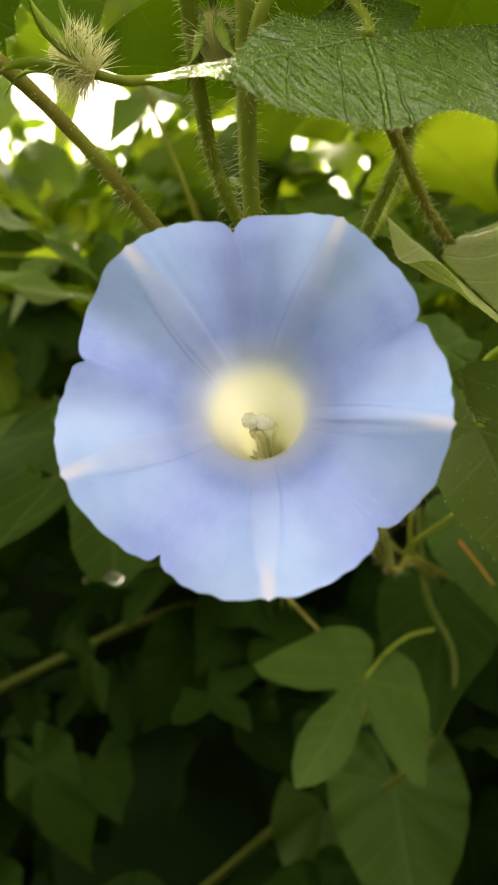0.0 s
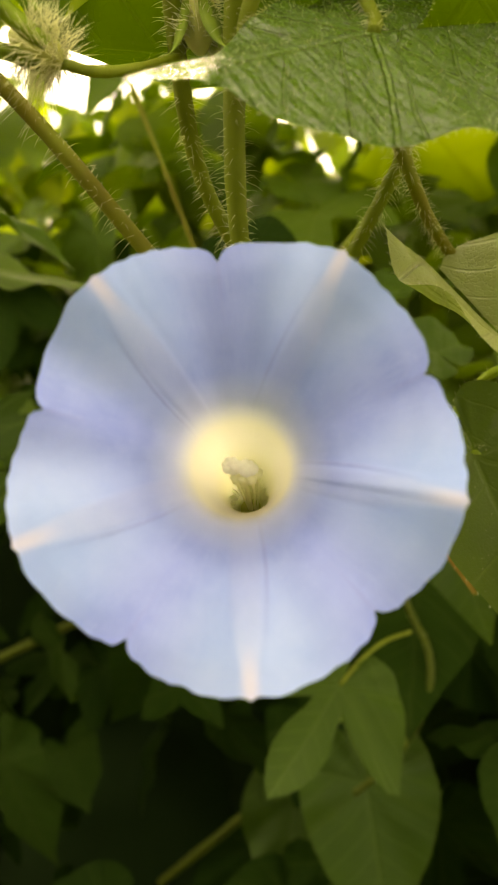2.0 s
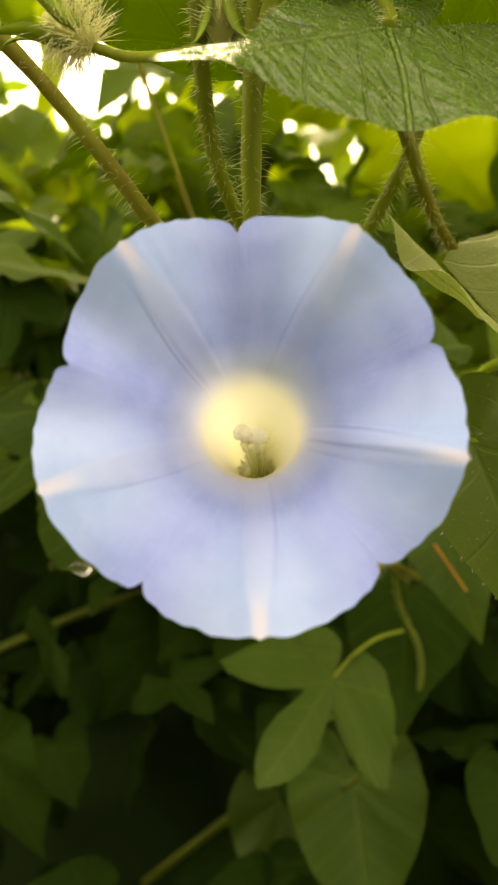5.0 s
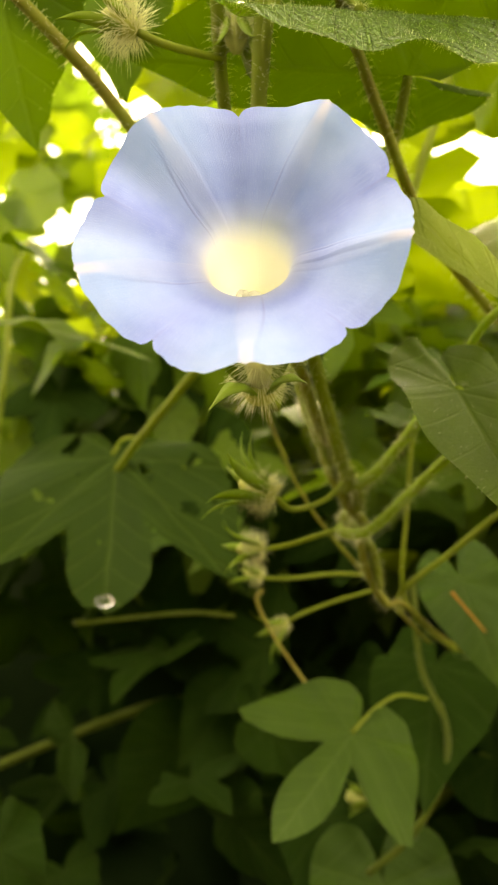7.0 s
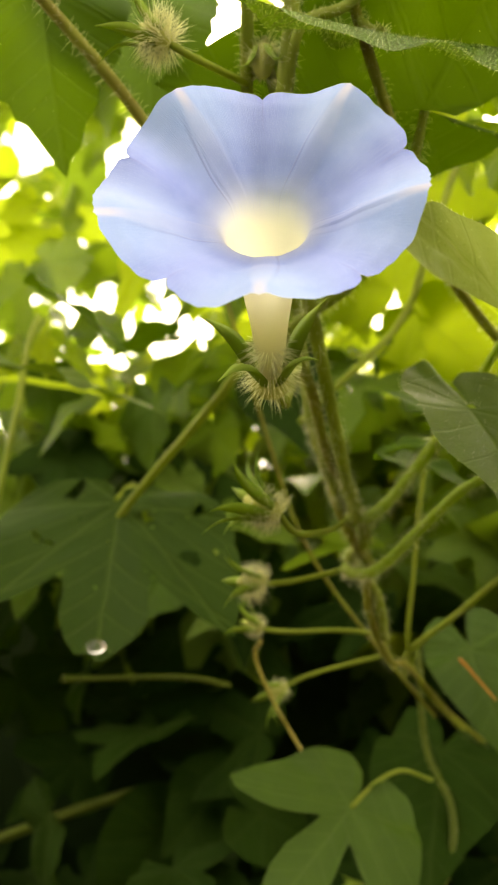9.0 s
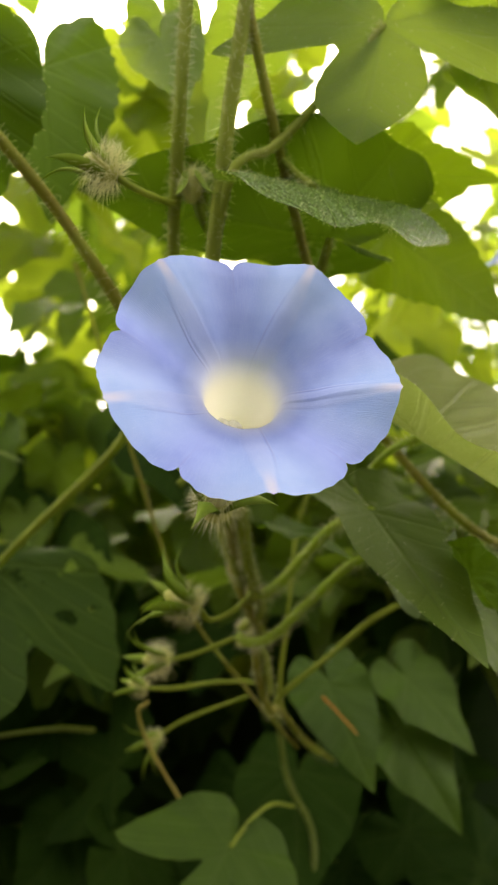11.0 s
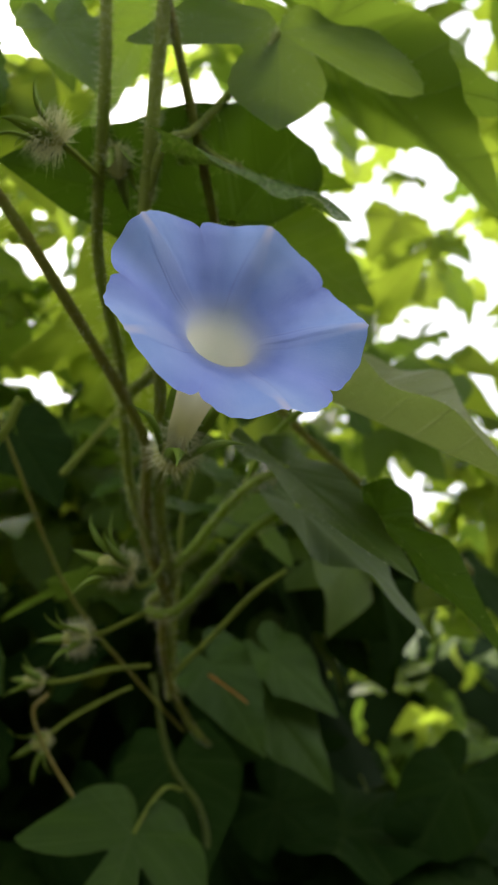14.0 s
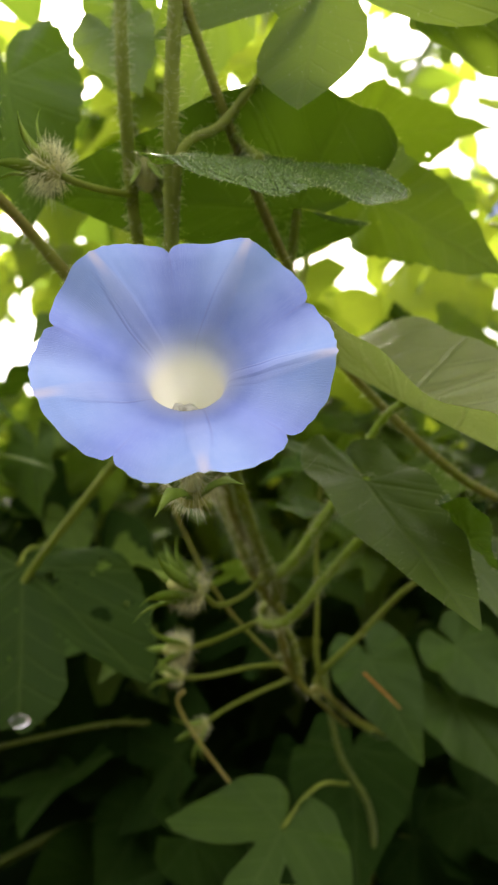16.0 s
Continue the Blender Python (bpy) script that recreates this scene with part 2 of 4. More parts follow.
    col = k.mix(k.math("MULTIPLY", k.math("SUBTRACT", 1.0, k.step(ring, 0.44, 0.60)), 0.5), col, (0.66, 0.72, 0.88))
    col = k.mix(k.math("SUBTRACT", 1.0, k.step(ring, 0.37, 0.50)), col, (0.80, 0.79, 0.66))
    col = k.mix(k.math("SUBTRACT", 1.0, k.step(ring, 0.31, 0.43)), col, (0.80, 0.79, 0.67))
    col = k.mix(k.math("SUBTRACT", 1.0, k.step(ring, 0.18, 0.36)), col, (0.73, 0.71, 0.46))
    height = k.math("ADD", k.math("MULTIPLY", fibre, 0.6), k.math("SUBTRACT", k.math("MULTIPLY", speck, 0.3), crease))
    body = k.principled(col, 0.55, k.bump(height, 0.35, 0.0005), 0.3, 0.25)
    k.out(k.sheer(body, col, k.math("SUBTRACT", 0.76, k.math("MULTIPLY", k.step(v, 0.35, 0.75), 0.48))))
    return m


PETAL = petal_material()


def plain(name, color, rough, spec=0.4, through_light=0.0, grain=300.0):
    m, tree = material(name)
    k = Net(tree)
    co = tree.nodes.new("ShaderNodeTexCoord")
    n = k.noise(grain, 3.0, co.outputs["Object"])
    col = k.mix(n, tuple(c * 0.8 for c in color), tuple(min(1.0, c * 1.15) for c in color))
    sh = k.principled(col, rough, k.bump(n, 0.3, 0.0005), spec)
    k.out(k.sheer(sh, color, through_light) if through_light else sh)
    return m


STIGMA = plain("stigma_white", (1.0, 0.99, 0.92), 0.7, 0.2, 0.12, 1500.0)
FILAMENT = plain("filament_cream", (0.92, 0.90, 0.66), 0.5, 0.3, 0.25)
SOIL = plain("soil", (0.07, 0.055, 0.035), 0.9, 0.2, 0.0, 6.0)
WITHERED = plain("withered_pink", (0.55, 0.36, 0.34), 0.6, 0.3, 0.3)


def water_material():
    m, tree = material("water_drop")
    k = Net(tree)
    n = tree.nodes.new("ShaderNodeBsdfPrincipled")
    n.inputs["Roughness"].default_value, n.inputs["IOR"].default_value = 0.02, 1.33
    n.inputs["Transmission Weight"].default_value = 1.0
    k.out(n.outputs[0])
    return m


WATER = water_material()


# ---- builders ----
def finish(name, bm, mat, parent=None, label="", smooth=True):
    me = bpy.data.meshes.new(name)
    bm.to_mesh(me)
    bm.free()
    if smooth:
        me.polygons.foreach_set("use_smooth", [True] * len(me.polygons))
    me.materials.append(mat)
    ob = new(name, me)
    if parent is not None:
        ob.parent = parent
    if label:
        tagged(ob, label)
    return ob


def part(name, bm, mat, parent, label=""):
    return finish(name, bm, mat, parent, label)


def thing(name, label, category, group="", kind=""):
    return tagged(new(name), label, category, group, kind)


def spline(points, steps):
    """A smooth line through the points."""
    P = [Vector(p) for p in points]
    P = [P[0] * 2 - P[1]] + P + [P[-1] * 2 - P[-2]]
    out = []
    for i in range(1, len(P) - 2):
        a, b, c, d = P[i - 1:i + 3]
        for s in range(steps):
            t = s / steps
            out.append(0.5 * (2 * b + (c - a) * t + (2 * a - 5 * b + 4 * c - d) * t * t + (3 * b - a - 3 * c + d) * t ** 3))
    out.append(P[-2].copy())
    return out


def sweep(bm, line, radius, sides=8, seed=0):
    """A tube along the line; radius: a number, or one for each end. Slightly uneven."""
    r0, r1 = radius if isinstance(radius, tuple) else (radius, radius)
    rng = random.Random(seed)
    n = len(line)
    side = Vector((0.3, -0.8, 0.5))
    rings = []
    for i, p in enumerate(line):
        d = (line[min(i + 1, n - 1)] - line[max(i - 1, 0)]).normalized()
        side = (side - d * side.dot(d)).normalized()
        up = d.cross(side)
        r = (r0 + (r1 - r0) * i / (n - 1)) * (1 + rng.uniform(-0.06, 0.06))
        rings.append([bm.verts.new(p + (side * math.cos(a) + up * math.sin(a)) * r) for a in (2 * math.pi * j / sides for j in range(sides))])
    for a, b in zip(rings, rings[1:]):
        for j in range(sides):
            bm.faces.new((a[j], a[(j + 1) % sides], b[(j + 1) % sides], b[j]))
    bm.faces.new(rings[0][::-1])
    bm.faces.new(rings[-1])


def bristle(bm, p, d, length, thick, bend, rng):
    """One tapering plant hair."""
    d = d.normalized()
    s = d.orthogonal().normalized()
    t = d.cross(s)
    mid = p + d * length * 0.55 + bend * length * 0.12
    tip = p + d * length + bend * length * 0.4
    a = [bm.verts.new(p + (s * math.cos(q) + t * math.sin(q)) * thick) for q in (0, 2.09, 4.19)]
    b = [bm.verts.new(mid + (s * math.cos(q) + t * math.sin(q)) * thick * 0.7) for q in (0, 2.09, 4.19)]
    e = bm.verts.new(tip)
    for j in range(3):
        bm.faces.new((a[j], a[(j + 1) % 3], b[(j + 1) % 3], b[j]))
        bm.faces.new((b[j], b[(j + 1) % 3], e))


def line_hairs(bm, line, radius, count, length, rng, thick=0.00006):
    for _ in range(count):
        i = rng.randrange(len(line) - 1)
        f = rng.random()
        p = line[i].lerp(line[i + 1], f)
        d = (line[i + 1] - line[i]).normalized()
        s = Vector((rng.gauss(0, 1), rng.gauss(0, 1), rng.gauss(0, 1)))
        s = (s - d * s.dot(d)).normalized()
        bristle(bm, p + s * radius * 0.95, s + d * rng.uniform(-0.7, 0.3), length * rng.uniform(0.5, 1.2), thick, Vector((0, 0, -1)), rng)


def stem(parent, points, radius, mat=STEM, hairs=0, hair_len=0.0022, name="stem", seed=1, steps=8, label=""):
    line = spline(points, steps)
    bm = bmesh.new()
    sweep(bm, line, radius, 10, seed)
    ob = part(name, bm, mat, parent, label)
    if hairs:
        bm = bmesh.new()
        rr = radius[0] if isinstance(radius, tuple) else radius
        line_hairs(bm, line, rr, hairs, hair_len, random.Random(seed + 7))
        part("stem_hairs", bm, HAIR, ob, "fine pale bristles")
    return ob


WET = ((0, 1.0), (2, 0.94), (4.5, 0.80), (10, 0.72), (20, 0.70), (36, 0.66), (55, 0.62), (75, 0.62), (110, 0.72), (142, 0.88), (158, 0.76), (170, 0.42), (180, 0.12))
HEART = ((0, 1.0), (6, 0.86), (14, 0.74), (26, 0.64), (45, 0.56), (70, 0.50), (95, 0.47), (120, 0.46), (145, 0.44), (163, 0.34), (174, 0.18), (180, 0.06))
CORDATE = ((0, 1.0), (6, 0.86), (14, 0.74), (26, 0.64), (45, 0.56), (70, 0.50), (95, 0.48), (120, 0.52), (138, 0.58), (152, 0.62), (164, 0.62), (173, 0.57), (180, 0.50))
LOBED = ((0, 1.0), (5, 0.90), (12, 0.78), (20, 0.65), (27, 0.47), (32, 0.31), (36, 0.28), (41, 0.38), (49, 0.64), (60, 0.83), (66, 0.80), (76, 0.67), (92, 0.56), (120, 0.47), (148, 0.39), (168, 0.24), (180, 0.06))
CLOVER = ((0, 1.0), (6, 0.92), (13, 0.80), (19, 0.67), (24, 0.50), (27, 0.34), (31, 0.25), (36, 0.25), (40, 0.33), (45, 0.50), (52, 0.70), (59, 0.90), (63, 0.92), (68, 0.80), (77, 0.70), (90, 0.60), (112, 0.50), (140, 0.42), (163, 0.33), (174, 0.16), (180, 0.06))
BROAD = ((0, 1.0), (8, 0.96), (15, 0.88), (20, 0.74), (23, 0.60), (26, 0.55), (30, 0.62), (36, 0.82), (42, 1.02), (47, 0.98), (55, 0.86), (70, 0.74), (90, 0.60), (115, 0.33), (145, 0.14), (165, 0.08), (180, 0.04))
ROUND = ((0, 1.0), (6, 0.88), (14, 0.78), (26, 0.70), (45, 0.62), (70, 0.55), (95, 0.50), (120, 0.46), (145, 0.42), (163, 0.36), (174, 0.30), (180, 0.27))
LONG = ((0, 1.0), (4, 0.84), (9, 0.68), (16, 0.54), (27, 0.42), (45, 0.33), (70, 0.28), (100, 0.26), (130, 0.25), (155, 0.22), (172, 0.12), (180, 0.05))


def outline(shape, deg):
    deg = abs(deg)
    for (a, ra), (b, rb) in zip(shape, shape[1:]):
        if deg <= b:
            f = (deg - a) / (b - a)
            return ra + (rb - ra) * f
    return shape[-1][1]


def blade_mesh(shape, rng, wide=1.0, fold=0.15, droop=0.15, wave=0.04, quilt=0.010, curl=0.0, around=72, rings=12, teeth=0.0, upper=1.0):
    """A leaf blade one unit long: the stalk at the origin, the tip at +y, the upper face at +z."""
    bm = bmesh.new()
    uvl = bm.loops.layers.uv.new("UVMap")
    ph, ph2 = rng.uniform(0, 6.28), rng.uniform(0, 6.28)
    skew = rng.uniform(-0.04, 0.04)

    def place(a, f):
        r = outline(shape, math.degrees(a)) * f
        if teeth and f > 0.9:
            r *= 1 + teeth * math.sin(a * 43 + ph)
        r *= 1 + 0.03 * math.sin(3 * a + ph2) * f
        if upper != 1.0:  # one half of the blade is narrower
            g = min(1.0, max(0.0, (math.sin(a) + 0.15) / 0.3))
            r *= 1 + (upper - 1) * g * (1 - max(0.0, math.cos(a)) ** 12)
        x, y = r * math.sin(a) * wide, r * math.cos(a)
        z = fold * abs(x) * 1.2 - droop * max(y, 0) ** 2 - droop * 0.6 * x * x * 2
        z += wave * f * f * (math.sin(5 * a + ph) + 0.6 * math.sin(9 * a + ph2))
        s = (y - 0.62 * abs(x) ** 0.8) * 6.5
        z += quilt * (abs(math.sin(math.pi * s)) - 0.5) * min(1.0, abs(x) * 8) * (1 - f ** 4)
        z += curl * max(0, y - 0.4) ** 2
        return (x + skew * y * y, y, z), (x, y)

    c = bm.verts.new((0, 0, 0))
    angles = [-math.pi + 2 * math.pi * (j + 0.5) / around for j in range(around)]
    angles = sorted(angles + [0.0])
    grid, where = [], {c: (0, 0)}
    for i in range(1, rings + 1):
        row = []
        for a in angles:
            co, uv = place(a, (i / rings) ** 0.85)
            v = bm.verts.new(co)
            where[v] = uv
            row.append(v)
        grid.append(row)
    for j in range(len(angles) - 1):
        bm.faces.new((c, grid[0][j + 1], grid[0][j]))
        for a, b in zip(grid, grid[1:]):
            bm.faces.new((a[j], a[j + 1], b[j + 1], b[j]))
    for f in bm.faces:
        if f.normal.z == 0:
            f.normal_update()
        for lp in f.loops:
            lp[uvl].uv = where[lp.vert]
    return bm


def leaf_frame(base, tip, normal):
    base, tip = Vector(base), Vector(tip)
    y = (tip - base).normalized()
    n = Vector(normal)
    z = (n - y * n.dot(y)).normalized()
    x = y.cross(z)
    m = Matrix((x, y, z)).transposed().to_4x4()
    return Matrix.Translation(base) @ m @ Matrix.Scale((tip - base).length, 4)


def leaf(parent, base, tip, normal, shape=HEART, mat=LEAF, seed=1, hairs=0, label="", name="leaf", **form):
    rng = random.Random(seed)
    bm = blade_mesh(shape, rng, **form)
    size = (Vector(tip) - Vector(base)).length
    ob = part(name, bm, mat, parent, label)
    ob.matrix_basis = leaf_frame(base, tip, normal)
    if hairs:
        hb = bmesh.new()
        me = ob.data
        polys = list(me.polygons)
        for p in rng.choices(polys, weights=[q.area if q.center.y < 0.8 else 0.0 for q in polys], k=hairs):
            s = rng.choice((-1, 1))
            d = p.normal * s + Vector((rng.uniform(-0.5, 0.5), rng.uniform(-0.2, 0.7), 0))
            bristle(hb, p.center.copy(), d, 0.0016 / size * rng.uniform(0.5, 1.2), 0.00003 / size, Vector((0, 0, -0.3)), rng)
        rim = [v for v in me.vertices if v.index > len(me.vertices) - form.get("around", 72) - 2 and v.co.y < 0.85]
        for v in rim:
            for _ in range(3):
                d = Vector(v.co).normalized() + Vector((rng.uniform(-0.4, 0.4), rng.uniform(-0.4, 0.4), rng.uniform(-0.4, 0.4)))
                bristle(hb, Vector(v.co), d, 0.0014 / size, 0.00003 / size, Vector((0, 0, 0)), rng)
        part("leaf_hairs", hb, HAIR, ob, "fine pale bristles")
    return ob


def sepal_into(bm, root, d, out, length, width, curl, rng):
    """A narrow sepal from root along d, its tip curling away along out."""
    d, out = d.normalized(), out.normalized()
    s = d.cross(out).normalized()
    n = 12
    prev = None
    p = root.copy()
    h = d.copy()
    for i in range(n + 1):
        t = i / n
        w = width * (math.sin(math.pi * min(1, t * 0.8 + 0.2)) ** 0.8) * (1 - t ** 3) + width * 0.05
        thick = out.cross(s)
        inner = h.cross(s).normalized()
        ring = [bm.verts.new(p + s * w), bm.verts.new(p + inner * w * 0.35), bm.verts.new(p - s * w), bm.verts.new(p - inner * w * 0.30)]
        if prev:
            for j in range(4):
                bm.faces.new((prev[j], prev[(j + 1) % 4], ring[(j + 1) % 4], ring[j]))
        prev = ring
        h = (h + out * curl * (t ** 1.5) / n * 5).normalized()
        p = p + h * length / n


def bud(name, label, base, axis, size, seed, bristles=320, hair=0.005, sepals=5, sepal_len=1.6, curl=1.2, pedicel=None, group="flower buds", ped_r=0.0012):
    """A bristly bud: a swollen calyx with narrow recurved sepals. base: where it meets its stalk; size: length of the swollen part."""
    rng = random.Random(seed)
    th = thing(name, label, "flower bud", group)
    base, ax = Vector(base), Vector(axis).normalized()
    s = ax.orthogonal().normalized()
    t = ax.cross(s)
    bm = bmesh.new()
    bmesh.ops.create_uvsphere(bm, u_segments=18, v_segments=12, radius=1.0)
    fm = Matrix((s, t, ax)).transposed()
    for v in bm.verts:
        z = v.co.z * 0.5 + 0.5
        w = size * 0.36 * (1 - 0.35 * z) * (1 + 0.08 * math.sin(5 * math.atan2(v.co.y, v.co.x)))
        v.co = base + fm @ Vector((v.co.x * w, v.co.y * w, z * size))
    part("calyx", bm, CALYX, th, "swollen pale bristly calyx")
    for i in range(sepals):
        a = 2 * math.pi * (i + rng.uniform(-0.2, 0.2)) / sepals
        out = s * math.cos(a) + t * math.sin(a)
        bm = bmesh.new()
        sepal_into(bm, base + ax * size * 0.25 + out * size * 0.28, ax + out * rng.uniform(0.1, 0.5), out, size * sepal_len * rng.uniform(0.85, 1.25), size * 0.17, curl * rng.uniform(0.5, 1.3), rng)
        part("sepal", bm, SEPAL, th)
    bm = bmesh.new()
    for _ in range(bristles):
        a, z = rng.uniform(0, 6.283), rng.random() ** 1.2 * 0.8
        out = s * math.cos(a) + t * math.sin(a)
        w = size * 0.36 * (1 - 0.35 * z) * math.sqrt(max(0.05, 1 - (2 * z - 1) ** 2))
        d = out + ax * rng.uniform(-0.55, 0.45)
        bristle(bm, base + ax * size * z + out * w, d, hair * rng.uniform(0.5, 1.15), 0.00010, Vector((rng.uniform(-1, 1), rng.uniform(-1, 1), -0.4)) * 0.4, rng)
    part("bristles", bm, HAIR, th, "dense pale silky bristles")
    if pedicel:
        line = spline([base + ax * size * 0.05, *pedicel], 8)
        bm = bmesh.new()
        sweep(bm, line, ped_r, 8, seed)
        line_hairs(bm, line, ped_r, 40, 0.0016, rng)
        part("pedicel", bm, STEM, th)
    return th


# ---- ground and distance ----
def ground_sheet():
    bm = bmesh.new()
    n = 40
    vs = {}
    for i in range(n + 1):
        for j in range(n + 1):
            x, y = (i / n * 2 - 1), (j / n * 2 - 1)
            px_, py_ = math.copysign(abs(x) ** 4, x) * 400, math.copysign(abs(y) ** 4, y) * 400
            vs[i, j] = bm.verts.new((px_, py_, 0.03 * noise.noise((px_, py_, 0))))
    for i in range(n):
        for j in range(n):
            bm.faces.new((vs[i, j], vs[i + 1, j], vs[i + 1, j + 1], vs[i, j + 1]))
    return tagged(finish("ground", bm, SOIL), "bare dark soil under the vines", "ground", kind="structure")


ground_sheet()

# ---- the main flower ----
FC = Vector((0.01624, 0.13777, 1.52609))
FN = Vector((0.17162, -0.97520, 0.13973)).normalized()
FU = Vector((-0.08208, 0.12719, 0.98848)).normalized()
FR = FU.cross(FN).normalized()
RIBS = ((-13.1, 0.0351, 0.0041), (61.6, 0.0362, 0.0008), (129.5, 0.0355, 0.0032), (204.4, 0.0362, 0.0028), (274.8, 0.0364, 0.0019))
CLEFTS = ((23.1, 0.0342, -0.0014), (96.0, 0.0346, -0.0036), (167.4, 0.0330, -0.0023), (240.4, 0.0347, -0.0032), (312.1, 0.0338, -0.0039))
BULGE = ((0.0010, 0.0010), (0.0019, 0.0019), (0.0019, 0.0019), (0.0016, 0.0017), (0.0019, 0.0019))  # how far each half petal swells at the rim
PROFILE = ((0.00, 0.085, -0.0630), (0.10, 0.12, -0.0550), (0.20, 0.145, -0.0455), (0.30, 0.185, -0.0345), (0.38, 0.245, -0.0224), (0.43, 0.276, -0.0165), (0.46, 0.301, -0.0139), (0.49, 0.336, -0.0126), (0.53, 0.388, -0.0117), (0.62, 0.506, -0.0095), (0.72, 0.634, -0.0063), (0.82, 0.772, -0.0036), (0.92, 0.90, -0.0012), (1.00, 1.00, 0.0))


def flower_place(u, v):
    """u: 0..5 round the flower, whole numbers on the ribs; v: from the tube's foot to the rim."""
    i = int(math.floor(u)) % 5
    f = u - math.floor(u)
    (a0, r0, h0), (a1, r1, h1), (a2, r2, h2) = RIBS[i], CLEFTS[i], RIBS[(i + 1) % 5]
    if a2 < a0:
        a2 += 360
    if f < 0.5:
        s, ang, q = f * 2, a0 + (a1 - a0) * f * 2, (r0, h0, r1, h1)
    else:
        s, ang, q = 2 - f * 2, a1 + (a2 - a1) * (f * 2 - 1), (r2, h2, r1, h1)
    ease = s * s * (3 - 2 * s)
    swell = BULGE[i][0 if f < 0.5 else 1]
    rim = q[0] + (q[2] - q[0]) * ease + swell * math.sin(math.pi * s) ** 2
    fine = swell * (max(0.0, math.sin(math.pi * s)) ** 0.6 - math.sin(math.pi * s) ** 2) + (q[2] - q[0]) * (s - ease)
    fine += 0.0011 * math.exp(-(s / 0.03) ** 2) - 0.0011 * math.exp(-((1 - s) / 0.035) ** 2)
    fine += 0.00018 * (math.sin(u * 23.0 + 2 * math.sin(u * 5.0)) + 0.8 * math.sin(u * 59.0 + 3 * math.sin(u * 7.0))) * (1 - math.exp(-(s / 0.1) ** 2))
    hr = q[1] + (q[3] - q[1]) * ease - 0.0016 * math.sin(math.pi * s) ** 2
    for (va, ra, ha), (vb, rb, hb) in zip(PROFILE, PROFILE[1:]):
        if v <= vb + 1e-9:
            g = (v - va) / (vb - va)
            rr, hh = ra + (rb - ra) * g, ha + (hb - ha) * g
            break
    limb = max(0.0, (v - 0.38) / 0.62)
    r = rr * ((1 - limb ** 2) * 0.0350 + limb ** 2 * rim + limb ** 9 * fine)
    h = hh + hr * limb ** 1.6
    # the folded star: each rib is a flat pleat, set off by a crease
    d = min(s, 1.0) * 0.5
    w = 0.15 - 0.10 * limb
    pleat = max(0.0, min(1.0, (w - d) / 0.03 + 0.5))
    h += 0.0002 * pleat * math.sin(math.pi * min(1, limb * 1.02)) ** 0.7
    h += (0.0007 * math.sin(7.3 * u + 2.0 * v) + 0.0004 * math.sin(17.1 * u + 3.0 * v)) * limb
    a = math.radians(ang)
    bend = (1 - min(1.0, v / 0.5)) ** 2 * 0.0042
    return FC + (FR * math.cos(a) + FU * math.sin(a)) * r + FN * h - FU * bend


